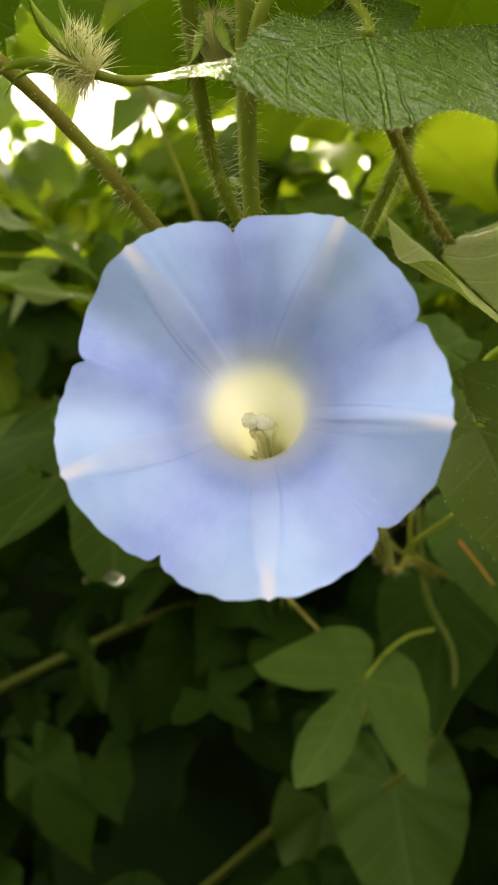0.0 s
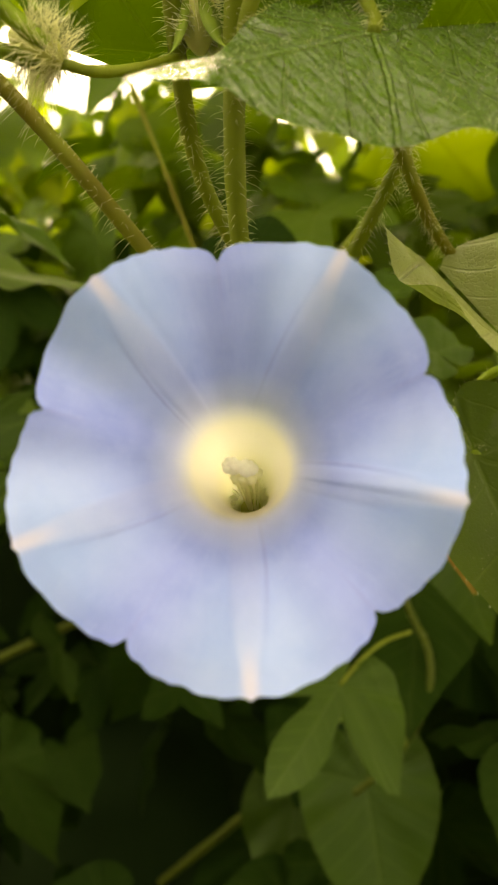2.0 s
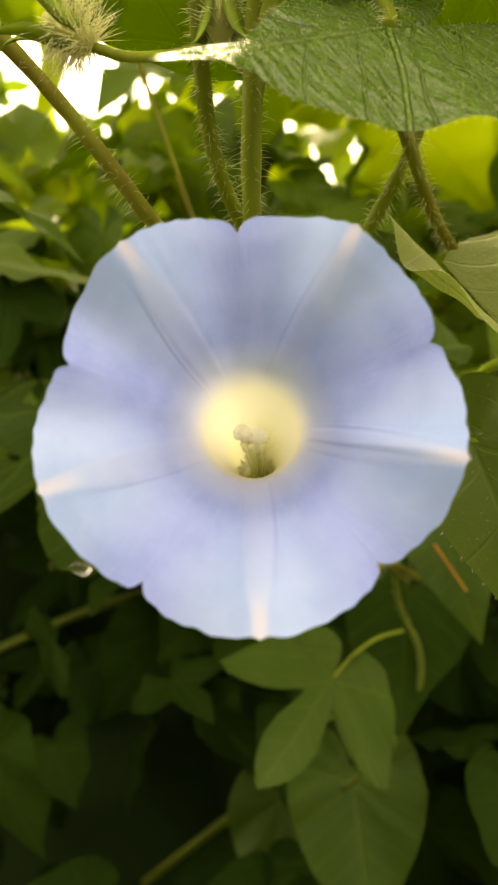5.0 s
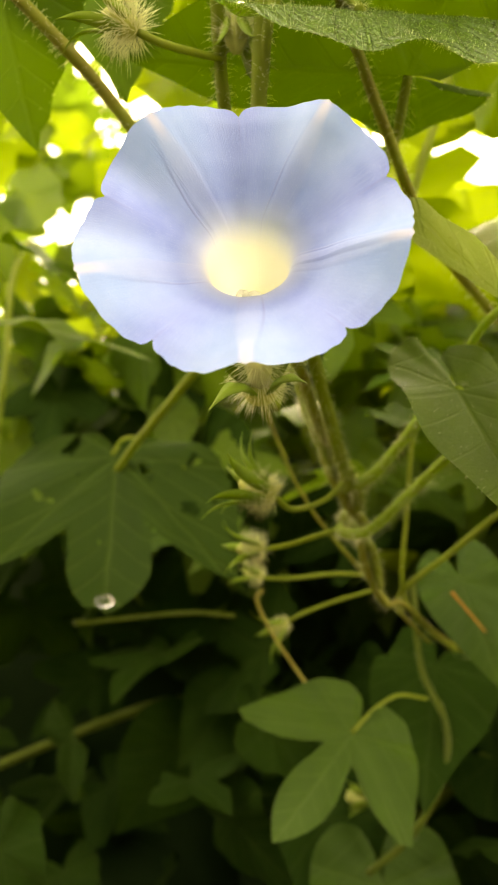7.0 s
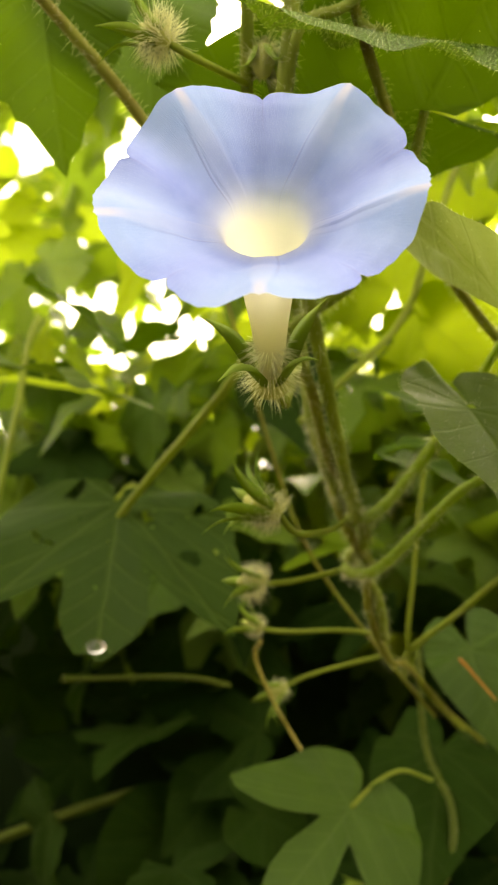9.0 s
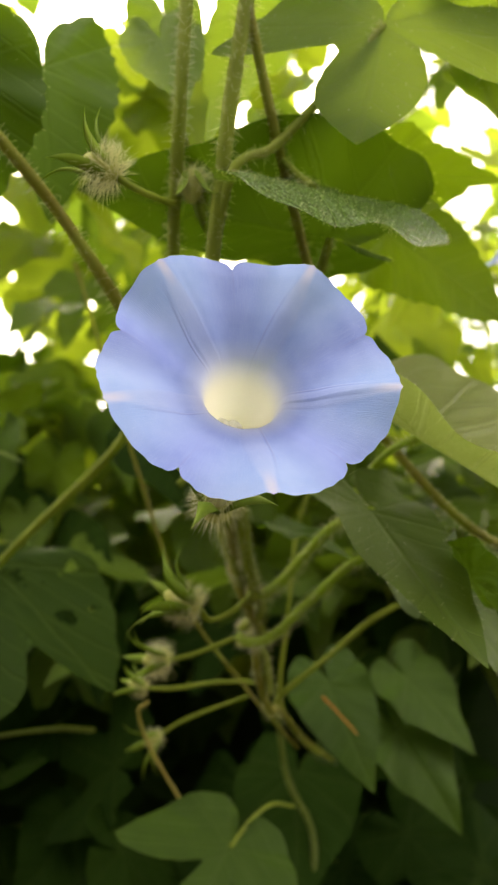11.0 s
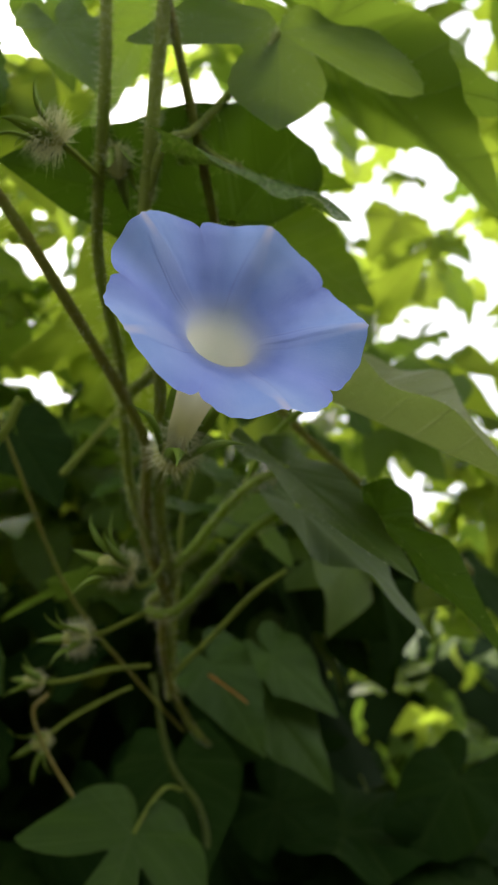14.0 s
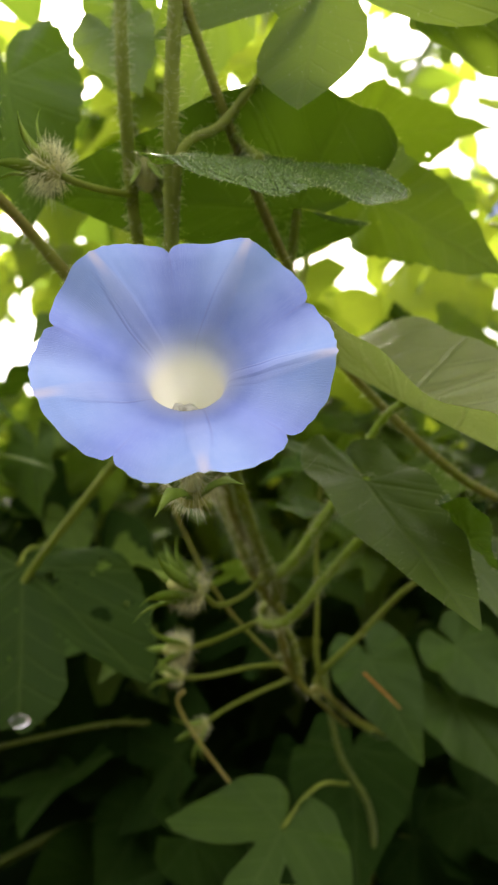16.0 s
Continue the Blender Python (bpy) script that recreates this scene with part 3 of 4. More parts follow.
def main_flower():
    th = thing("morning_glory_flower", "open pale blue trumpet flower with pale star and cream throat", "flower")
    bm = bmesh.new()
    uvl = bm.loops.layers.uv.new("UVMap")
    N, K = 300, 54
    rows = []
    for j in range(K + 1):
        v = j / K
        rows.append([bm.verts.new(flower_place(5 * i / N, v)) for i in range(N)])
    for j in range(K):
        for i in range(N):
            f = bm.faces.new((rows[j][i], rows[j][(i + 1) % N], rows[j + 1][(i + 1) % N], rows[j + 1][i]))
            for lp, (di, dj) in zip(f.loops, ((0, 0), (1, 0), (1, 1), (0, 1))):
                lp[uvl].uv = (5 * (i + di) / N, (j + dj) / K)
    floor_ = bm.verts.new(FC - FN * 0.063 - FU * 0.0042)
    for i in range(N):  # the tube's closed foot
        f = bm.faces.new((rows[0][(i + 1) % N], rows[0][i], floor_))
        for lp in f.loops:
            lp[uvl].uv = (0.5, 0.0)
    part("corolla", bm, PETAL, th)
    foot = FC + FN * -0.063 - FU * 0.0042
    rng = random.Random(5)
    head = Vector((0.0098, 0.1683, 1.5233))
    bm = bmesh.new()
    sweep(bm, spline([foot, foot.lerp(head, 0.5) + FU * 0.0008, head], 8), 0.0006, 8)
    part("style", bm, FILAMENT, th)
    bm = bmesh.new()
    for _ in range(46):  # one lumpy mass of two lobes
        side = rng.choice((-1, 1))
        o = Vector((rng.gauss(0, 1), rng.gauss(0, 1), rng.gauss(0, 1))).normalized()
        m = Matrix.Translation(head + FR * (side * 0.0015 + o.x * 0.0012) + FU * (-0.0003 * side + o.y * 0.0009) + FN * o.z * 0.0007)
        bmesh.ops.create_icosphere(bm, subdivisions=2, radius=rng.uniform(0.0008, 0.0012), matrix=m)
    part("stigma", bm, STIGMA, th, "white grainy two-lobed stigma")
    for i, (cx, cy, back) in enumerate(((0.0024, -0.0024, 0.0010), (0.0036, -0.0010, 0.0020), (0.0008, -0.0026, 0.0020), (-0.0010, -0.0018, 0.0030), (0.0022, 0.0008, 0.0040))):
        end = head + FR * cx + FU * cy - FN * back
        bm = bmesh.new()
        sweep(bm, spline([foot + FR * cx * 0.4, foot.lerp(end, 0.5) + FR * cx * 0.3, end], 6), 0.00025, 6)
        bmesh.ops.create_icosphere(bm, subdivisions=2, radius=0.0011, matrix=Matrix.Translation(end) @ Matrix.Diagonal((1, 1.7, 1.1, 1)))
        for v in list(bm.verts)[-42:]:
            v.co += (v.co - end) * 0.35 * noise.noise(v.co * 2600)
        part("stamen", bm, FILAMENT, th)
    # calyx: five long sepals along the tube, bristly at the foot
    back = (-FN * 0.97 - FU * 0.2).normalized()
    bm = bmesh.new()
    bmesh.ops.create_uvsphere(bm, u_segments=16, v_segments=10, radius=1.0)
    for v in bm.verts:
        c = v.co.copy()
        v.co = foot + (FR * c.x + FU * c.y) * (0.0062 if c.z > 0 else 0.0058) + FN * (c.z * 0.0050 - 0.0045)
    part("calyx", bm, CALYX, th, "bristly yellow-green calyx")
    for i in range(5):
        a = 2 * math.pi * i / 5 + 0.5
        out = FR * math.cos(a) + FU * math.sin(a)
        bm = bmesh.new()
        sepal_into(bm, foot + out * 0.0045 - FN * 0.001, FN + out * 0.35, out, (0.027, 0.031, 0.026, 0.032, 0.028)[i], 0.0034, (0.35, 0.2, 0.7, 0.9, 0.5)[i], rng)
        part("sepal", bm, SEPAL, th)
    bm = bmesh.new()
    for _ in range(480):
        a = rng.uniform(0, 6.283)
        out = FR * math.cos(a) + FU * math.sin(a)
        z = rng.uniform(-0.007, 0.012)
        bristle(bm, foot + out * 0.0057 * math.sqrt(max(0.3, 1 - (z / 0.0085) ** 2)) + FN * z, out - FN * rng.uniform(-0.4, 0.7), 0.0058 * rng.uniform(0.5, 1.2), 0.00010, Vector((0, 0, -0.5)), rng)
    part("bristles", bm, HAIR, th, "dense pale bristles round the calyx")
    bm = bmesh.new()
    line = spline([foot + back * 0.005, foot + back * 0.012 + FR * 0.004, Vector((0.008, 0.212, 1.512)), Vector((0.006, 0.226, 1.532))], 8)
    sweep(bm, line, 0.0013, 10)
    line_hairs(bm, line, 0.0013, 60, 0.002, rng)
    part("peduncle", bm, STEM, th)
    return th


main_flower()

# ---- the vines round the flower ----
vine = thing("flowering_vine", "twining bristly green vine that carries the flower", "climbing plant")
stem(vine, [(-0.0133, 0.1329, 1.7289), (-0.0132, 0.1502, 1.6792), (-0.0140, 0.1670, 1.6411), (-0.0161, 0.2054, 1.6015), (-0.0061, 0.2450, 1.5753), (-0.0009, 0.2847, 1.5394), (0.0110, 0.3050, 1.5130)], (0.0022, 0.0023), STEM, 1500, 0.0036, seed=11)
stem(vine, [(0.0110, 0.1341, 1.7162), (0.0078, 0.1472, 1.6728), (0.0029, 0.1651, 1.6336), (-0.0016, 0.1997, 1.5794), (0.0064, 0.2232, 1.5567), (0.0119, 0.2890, 1.5260), (0.0165, 0.3060, 1.5090)], (0.0027, 0.0024), STEM, 1500, 0.0036, seed=12)
stem(vine, [(-0.1371, 0.0990, 1.6838), (-0.0883, 0.1443, 1.6356), (-0.0546, 0.1786, 1.6080), (-0.0267, 0.2071, 1.5762), (0.0010, 0.2452, 1.5441), (0.0050, 0.2780, 1.5320), (0.0090, 0.3063, 1.5200), (0.0135, 0.3150, 1.5100)], (0.0021, 0.0021), STEM_BROWN, 1300, 0.0036, seed=13, label="brownish bristly stem")
stem(vine, [(0.0115, 0.300, 1.519), (0.0170, 0.308, 1.5125), (0.0195, 0.318, 1.505), (0.0125, 0.330, 1.5005), (0.0120, 0.342, 1.5000), (0.0215, 0.355, 1.4915), (0.0245, 0.375, 1.4765)], (0.0025, 0.0023), STEM, 700, 0.0040, seed=14)
stem(vine, [(0.0060, 0.302, 1.521), (0.0115, 0.311, 1.5095), (0.0160, 0.322, 1.5025), (0.0200, 0.336, 1.4990), (0.0175, 0.350, 1.4920), (0.0200, 0.368, 1.4800), (0.0262, 0.398, 1.4700), (0.0314, 0.432, 1.4740), (0.05, 0.49, 1.462), (0.08, 0.58, 1.45)], (0.0025, 0.0014), STEM_BROWN, 380, 0.0036, seed=20, label="twined brownish stem going back into the shade")
for p in ((0.0155, 0.305, 1.509), (0.011, 0.338, 1.496)):
    bm = bmesh.new()
    bmesh.ops.create_icosphere(bm, subdivisions=3, radius=0.0031, matrix=Matrix.Translation(p) @ Matrix.Diagonal((1, 1, 1.25, 1)))
    for v in bm.verts:
        v.co += (v.co - Vector(p)).normalized() * 0.0006 * noise.noise(v.co * 900)
    part("node", bm, STEM, vine)
stem(vine, [(0.0155, 0.3073, 1.5115), (0.0200, 0.3080, 1.5105), (0.0271, 0.3065, 1.5150), (0.0371, 0.3000, 1.5255), (0.0470, 0.2840, 1.5330), (0.0545, 0.2700, 1.5345), (0.0600, 0.2505, 1.5300)], (0.0026, 0.0019), STEM_PALE, 700, 0.0034, "petiole", 15)
stem(vine, [(0.0092, 0.3340, 1.4965), (0.0150, 0.3320, 1.4935), (0.0251, 0.3283, 1.4960), (0.0412, 0.3182, 1.5104), (0.0595, 0.3059, 1.5255), (0.0800, 0.2990, 1.5330)], (0.0026, 0.0019), STEM_PALE, 700, 0.0034, "petiole", 16)
stem(vine, [(-0.0073, 0.2523, 1.5638), (0.0033, 0.2471, 1.5688), (0.0166, 0.2438, 1.5789), (0.0278, 0.2340, 1.5962), (0.0359, 0.2270, 1.6120), (0.0410, 0.2120, 1.6270)], (0.0025, 0.0017), STEM, 450, 0.0036, "petiole", 17)
stem(vine, [(0.0087, 0.1493, 1.6669), (0.0212, 0.1794, 1.6335), (0.0371, 0.2222, 1.6045), (0.0472, 0.2539, 1.5944), (0.0699, 0.2762, 1.5731), (0.1022, 0.2781, 1.5366), (0.1443, 0.3095, 1.5279), (0.1955, 0.3556, 1.5127)], (0.0018, 0.0019), STEM_BROWN, 1200, 0.0032, seed=18, label="thin brown twining stem")
stem(vine, [(0.0087, 0.1493, 1.6669), (0.0005, 0.142, 1.700), (-0.004, 0.135, 1.76)], 0.0018, STEM_BROWN, 40, 0.002, seed=19)

bud("hairy_bud", "bristly white-haired bud with curled green sepals", (-0.0285, 0.1570, 1.6010), (-0.80, -0.25, 0.42), 0.0125, 31, 480, 0.0078, 5, 1.6, 1.6, [(-0.0240, 0.163, 1.6025), (-0.0190, 0.174, 1.6090), (-0.0152, 0.186, 1.6175)])
bud("hairy_bud", "bristly closed bud hanging between the stems", (-0.0105, 0.1820, 1.6300), (0.1, 0.1, -1.0), 0.014, 32, 300, 0.0055, 5, 1.2, 0.5, [(-0.0110, 0.1820, 1.6350), (-0.0135, 0.1750, 1.6400)])
bud("green_bud", "bristly pale bud with long curled green sepals", (-0.0030, 0.2650, 1.4935), (-0.90, -0.32, 0.28), 0.0150, 33, 420, 0.0066, 7, 1.45, 1.5, [(0.000, 0.280, 1.4925), (0.008, 0.297, 1.500), (0.0145, 0.305, 1.509)])
bud("green_bud", "bristly green bud on a straight stalk", (-0.0190, 0.3160, 1.4815), (-0.90, -0.42, -0.10), 0.0125, 34, 480, 0.0070, 5, 1.45, 1.3, [(-0.010, 0.323, 1.4855), (0.001, 0.332, 1.492), (0.0100, 0.338, 1.497)])
bud("green_bud", "small bristly green bud in the shade", (-0.0390, 0.3960, 1.4780), (-0.95, -0.1, 0.25), 0.0115, 35, 200, 0.0048, 5, 1.5, 1.2, [(-0.026, 0.402, 1.4795), (-0.004, 0.412, 1.4850), (0.018, 0.420, 1.4870)])
bud("green_bud", "small bristly green bud in the shade", (-0.0380, 0.4600, 1.4600), (-0.6, -0.3, -0.5), 0.0125, 36, 200, 0.0048, 5, 1.7, 1.3, [(-0.028, 0.464, 1.467), (-0.010, 0.470, 1.4760), (0.012, 0.474, 1.485)])
bud("yellow_bud", "plump yellowish bud under a lobed leaf", (0.0095, 0.5650, 1.3550), (-0.9, -0.2, -0.1), 0.020, 37, 80, 0.002, 5, 0.7, 0.4, [(0.020, 0.566, 1.361), (0.034, 0.540, 1.355), (0.0383, 0.4990, 1.3480)])
bud("green_bud", "slim green bud with two spread sepals", (0.1380, 0.3120, 1.5270), (-0.1, -0.2, 1.0), 0.007, 38, 60, 0.002, 4, 2.2, 0.6, [(0.141, 0.313, 1.522), (0.138, 0.308, 1.512)])

# near leaves of that vine
leaf(vine, (0.0315, 0.1670, 1.6090), (-0.0055, 0.1345, 1.5835), (0.231, -0.75, 0.62), WET, LEAF_WET, 41, 1100, "glossy wet-looking green leaf with a drawn-out tip", upper=0.70, fold=-0.10, droop=0.0, wave=0.03, quilt=0.012, around=120, rings=22)
stem(vine, [(0.0315, 0.1670, 1.6090), (0.0310, 0.1720, 1.6150), (0.0265, 0.1775, 1.6250), (0.0212, 0.1794, 1.6335)], 0.0014, STEM, 90, 0.003, "petiole", 42)
leaf(vine, (0.0745, 0.2296, 1.5511), (0.1300, 0.1900, 1.4900), (0.312, -0.643, 0.70), CORDATE, LEAF_PALE, 43, 450, "pale dull green heart-shaped leaf folded along its midrib", wide=0.95, fold=0.48, droop=0.0, wave=0.03, quilt=0.014, around=96, rings=16)
stem(vine, [(0.0745, 0.2296, 1.5511), (0.0700, 0.2480, 1.5560), (0.0639, 0.2692, 1.5562), (0.0580, 0.2850, 1.5500), (0.0520, 0.3000, 1.5400)], 0.0016, STEM_PALE, 90, 0.003, "petiole", 44)
leaf(vine, (0.0600, 0.2500, 1.5300), (0.0856, 0.2112, 1.4681), (0.40, -0.85, 0.30), ROUND, LEAF_MATT, 45, 250, "smooth green heart-shaped leaf with a drawn-out tip", wide=0.62, fold=0.14, droop=0.02, wave=0.02, quilt=0.004)
leaf(vine, (0.0800, 0.2990, 1.5320), (0.1340, 0.2850, 1.4716), (0.10, -0.55, 0.83), ROUND, LEAF_MATT, 46, 0, "smooth dark green leaf with a pale sheen", wide=0.75, fold=0.05, droop=0.12, quilt=0.004)
leaf(vine, (0.0410, 0.2120, 1.6270), (-0.0503, 0.1880, 1.6210), (0.33, 0.17, 0.93), HEART, LEAF_SHADE, 47, 150, "broad leaf with pale veins, darkened as in shade, seen from below", wide=0.92, fold=0.35, droop=0.0)
leaf(vine, (0.0562, 0.1645, 1.6844), (0.0462, 0.1589, 1.6201), (-0.01, -0.94, 0.35), LOBED, LEAF_BACKLIT, 48, 350, "large lobed leaf overhead, light shining through", wide=1.27, fold=0.0, droop=0.0, wave=0.03)
stem(vine, [(0.0555, 0.1640, 1.6835), (0.0470, 0.1663, 1.6680), (0.0327, 0.1699, 1.6499), (0.0181, 0.1738, 1.6330), (0.0060, 0.1700, 1.6200), (0.0000, 0.1850, 1.6030)], 0.0017, STEM, 160, 0.003, "petiole", 49)
leaf(vine, (0.1081, 0.194, 1.7078), (0.1698, 0.1566, 1.6492), (0.43, 0.17, 0.89), HEART, LEAF, 50, 250, "long leaf overhead with a drawn-out tip", wide=0.5, fold=0.4, droop=0.16, teeth=0.02)
leaf(vine, (0.0712, 0.2729, 1.7214), (0.1351, 0.2697, 1.7232), (0, -0.1, 1), HEART, LEAF_EATEN, 51, 0, "insect-eaten green leaf", fold=0.1, teeth=0.03)
leaf(vine, (0.0740, 0.2700, 1.6790), (0.1300, 0.2700, 1.6340), (0.2, 0.3, 0.9), HEART, LEAF_EATEN, 52, 0, "insect-eaten leaf with ragged edge", wide=0.85, fold=0.1, teeth=0.03)
leaf(vine, (0.0845, 0.1853, 1.7156), (0.1765, 0.1963, 1.6266), (0.94, -0.07, 0.33), HEART, LEAF_BACKLIT, 53, 200, "drooping toothed leaf overhead with light shining through", wide=0.55, fold=0.27, droop=0.07, teeth=0.02)
leaf(vine, (0.0152, 0.2057, 1.7504), (-0.0246, 0.2537, 1.7187), (0.1, -0.6, 0.7), HEART, LEAF, 54, 0, "dark leaf behind the stems", wide=1.1, teeth=0.03)
leaf(vine, (-0.1009, 0.1700, 1.6650), (-0.0989, 0.2114, 1.6107), (0.2, -0.9, 0.3), HEART, LEAF_SHADE, 55, 150, "hanging rough leaf with toothed edge", wide=1.0, teeth=0.03)
leaf(vine, (-0.0850, 0.2100, 1.7150), (-0.0760, 0.2300, 1.6500), (0.1, -0.9, 0.3), HEART, LEAF_SHADE, 56, 100, "hanging rough leaf", wide=1.0, teeth=0.03)
leaf(vine, (-0.0300, 0.1900, 1.7080), (-0.0170, 0.1860, 1.6700), (0.1, -0.8, -0.4), HEART, LEAF, 39, 100, "green leaf behind the climbing stems", wide=0.9, teeth=0.02)
leaf(vine, (-0.0354, 0.2108, 1.7522), (-0.0223, 0.2242, 1.7170), (0.1, -0.8, -0.4), HEART, LEAF_LOBED, 29, 100, "green leaf behind the climbing stems", wide=0.9, teeth=0.02)
leaf(vine, (0.0930, 0.2420, 1.5030), (0.1340, 0.2240, 1.4440), (-0.35, 0.2, 0.9), LONG, LEAF_SHADE, 57, 100, "long narrow drooping leaf", wide=1.1, fold=0.2)

# the shaded lower vine
low = thing("lower_vine", "shaded vine with lobed leaves and looping stems", "climbing plant")
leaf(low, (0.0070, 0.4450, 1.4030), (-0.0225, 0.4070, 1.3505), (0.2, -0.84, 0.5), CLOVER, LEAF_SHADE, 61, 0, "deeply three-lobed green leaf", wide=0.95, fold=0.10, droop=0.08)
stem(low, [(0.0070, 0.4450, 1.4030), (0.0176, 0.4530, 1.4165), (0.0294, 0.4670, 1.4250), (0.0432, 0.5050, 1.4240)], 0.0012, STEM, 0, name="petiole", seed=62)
stem(low, [(0.0304, 0.5190, 1.4995), (0.0385, 0.5183, 1.4431), (0.0551, 0.5099, 1.4112), (0.0547, 0.5021, 1.3801), (0.0383, 0.4968, 1.3478), (0.015, 0.49, 1.325)], 0.0021, STEM_SHADE, 90, 0.002, seed=63)
stem(low, [(0.1280, 0.7289, 1.4241), (0.05, 0.736, 1.338), (-0.0270, 0.7432, 1.2570), (-0.1919, 0.7576, 1.0899)], 0.0045, STEM_SHADE, 0, seed=60)
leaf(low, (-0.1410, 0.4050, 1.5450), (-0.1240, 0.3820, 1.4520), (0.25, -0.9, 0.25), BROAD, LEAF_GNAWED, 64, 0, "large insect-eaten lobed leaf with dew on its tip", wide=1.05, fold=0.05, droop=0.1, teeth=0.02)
stem(low, [(-0.142, 0.400, 1.545), (-0.140, 0.415, 1.56), (-0.128, 0.45, 1.56), (-0.09, 0.50, 1.53)], 0.0013, STEM, 0, name="petiole", seed=65)
stem(low, [(-0.50, 0.62, 1.235), (-0.3761, 0.6722, 1.3007), (-0.2751, 0.7133, 1.3572), (-0.2149, 0.7175, 1.3841), (-0.19, 0.74, 1.39)], 0.0046, STEM_SHADE, 0, seed=66)
stem(low, [(-0.1750, 0.4500, 1.4455), (-0.1692, 0.4567, 1.4467), (-0.118, 0.4989, 1.4609), (-0.095, 0.535, 1.464)], 0.0017, STEM_SHADE, 40, 0.002, seed=67)
stem(low, [(-0.0950, 0.3250, 1.7000), (-0.0830, 0.3389, 1.6686), (-0.0550, 0.3720, 1.5950), (-0.0267, 0.4092, 1.5296), (0.0100, 0.4480, 1.4880), (0.0444, 0.4865, 1.4571)], 0.0011, STEM_BROWN, 60, 0.002, seed=68, label="thin straw-coloured stem")
stem(low, [(-0.0376, 0.3890, 1.4707), (-0.0450, 0.4091, 1.4660), (-0.0386, 0.4350, 1.4480), (-0.0210, 0.4700, 1.4200)], 0.0010, STEM_STRAW, 40, 0.002, seed=59, label="thin straw-coloured stem")
stem(low, [(0.0980, 0.390, 1.530), (0.0782, 0.400, 1.5191), (0.055, 0.415, 1.500), (0.0314, 0.430, 1.4811), (0.030, 0.436, 1.470)], 0.0017, STEM, 60, 0.002, seed=69)
stem(low, [(0.043, 0.366, 1.585), (0.0365, 0.380, 1.5588), (0.0336, 0.400, 1.5184), (0.0314, 0.430, 1.4811), (0.042, 0.470, 1.465), (0.060, 0.52, 1.455)], 0.0013, STEM, 60, 0.002, seed=70)
stem(low, [(-0.16, 0.42, 1.51), (-0.1281, 0.3957, 1.5462), (-0.0645, 0.343, 1.5886), (-0.05, 0.33, 1.61)], 0.0025, STEM, 0, seed=71)
stem(low, [(-0.2600, 0.43, 1.700), (-0.2533, 0.42, 1.6676), (-0.2438, 0.42, 1.6061), (-0.2383, 0.42, 1.5503), (-0.235, 0.43, 1.50)], 0.0022, STEM, 0, seed=72)
stem(low, [(-0.03, 0.372, 1.585), (-0.012, 0.3705, 1.6071), (0.0199, 0.3711, 1.6506), (0.0331, 0.3552, 1.6887), (0.05, 0.34, 1.75)], 0.0020, STEM, 0, seed=73)
leaf(low, (-0.0565, 0.4197, 1.6354), (-0.0293, 0.4194, 1.5883), (0.1, -0.9, 0.4), HEART, LEAF_DEEP_SHADE, 74, 0, "dark heart-shaped leaf in shade", wide=1.2)
leaf(low, (0.0620, 0.4650, 1.4930), (0.0830, 0.4400, 1.4360), (-0.1, -0.9, 0.4), HEART, LEAF_SHADE, 75, 0, "pale mottled leaf, darkened as in shade", wide=0.8)
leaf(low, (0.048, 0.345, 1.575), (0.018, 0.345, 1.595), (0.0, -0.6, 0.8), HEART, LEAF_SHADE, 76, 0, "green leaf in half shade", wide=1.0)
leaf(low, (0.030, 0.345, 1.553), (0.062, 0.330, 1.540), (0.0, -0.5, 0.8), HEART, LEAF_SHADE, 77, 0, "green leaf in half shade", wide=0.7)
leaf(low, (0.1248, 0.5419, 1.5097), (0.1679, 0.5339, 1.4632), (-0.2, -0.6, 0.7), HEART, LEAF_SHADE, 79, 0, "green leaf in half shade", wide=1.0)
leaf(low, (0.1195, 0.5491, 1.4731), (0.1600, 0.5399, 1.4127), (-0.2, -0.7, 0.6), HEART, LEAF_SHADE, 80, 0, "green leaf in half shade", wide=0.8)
leaf(low, (0.1941, 0.6337, 1.3850), (0.3848, 0.6504, 1.3650), (0.0, -0.5, 0.8), HEART, LEAF_DEEP_SHADE, 81, 0, "large dark leaf in deep shade", wide=0.7)
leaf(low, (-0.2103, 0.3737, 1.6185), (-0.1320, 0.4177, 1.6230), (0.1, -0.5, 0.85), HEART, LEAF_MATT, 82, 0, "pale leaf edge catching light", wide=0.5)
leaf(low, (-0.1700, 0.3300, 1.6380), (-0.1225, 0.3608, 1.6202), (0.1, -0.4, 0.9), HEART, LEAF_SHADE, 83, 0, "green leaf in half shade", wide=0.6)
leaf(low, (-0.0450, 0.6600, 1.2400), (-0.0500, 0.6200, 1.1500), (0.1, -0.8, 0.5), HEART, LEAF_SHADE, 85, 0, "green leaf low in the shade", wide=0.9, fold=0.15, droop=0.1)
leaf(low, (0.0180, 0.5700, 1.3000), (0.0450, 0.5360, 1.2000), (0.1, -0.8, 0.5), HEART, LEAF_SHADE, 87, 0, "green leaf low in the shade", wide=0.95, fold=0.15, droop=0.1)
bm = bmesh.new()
bmesh.ops.create_uvsphere(bm, u_segments=16, v_segments=10, radius=1.0)
for v in bm.verts:
    v.co = Vector((-0.1235, 0.3830, 1.4570)) + Vector((v.co.x * 0.006, v.co.y * 0.0022, v.co.z * 0.0035))
tagged(finish("dew_drop", bm, WATER), "clear drop of dew on a leaf tip", "water drop")
twig = thing("dry_twig", "short orange-brown dry twig lying on a leaf", "twig")
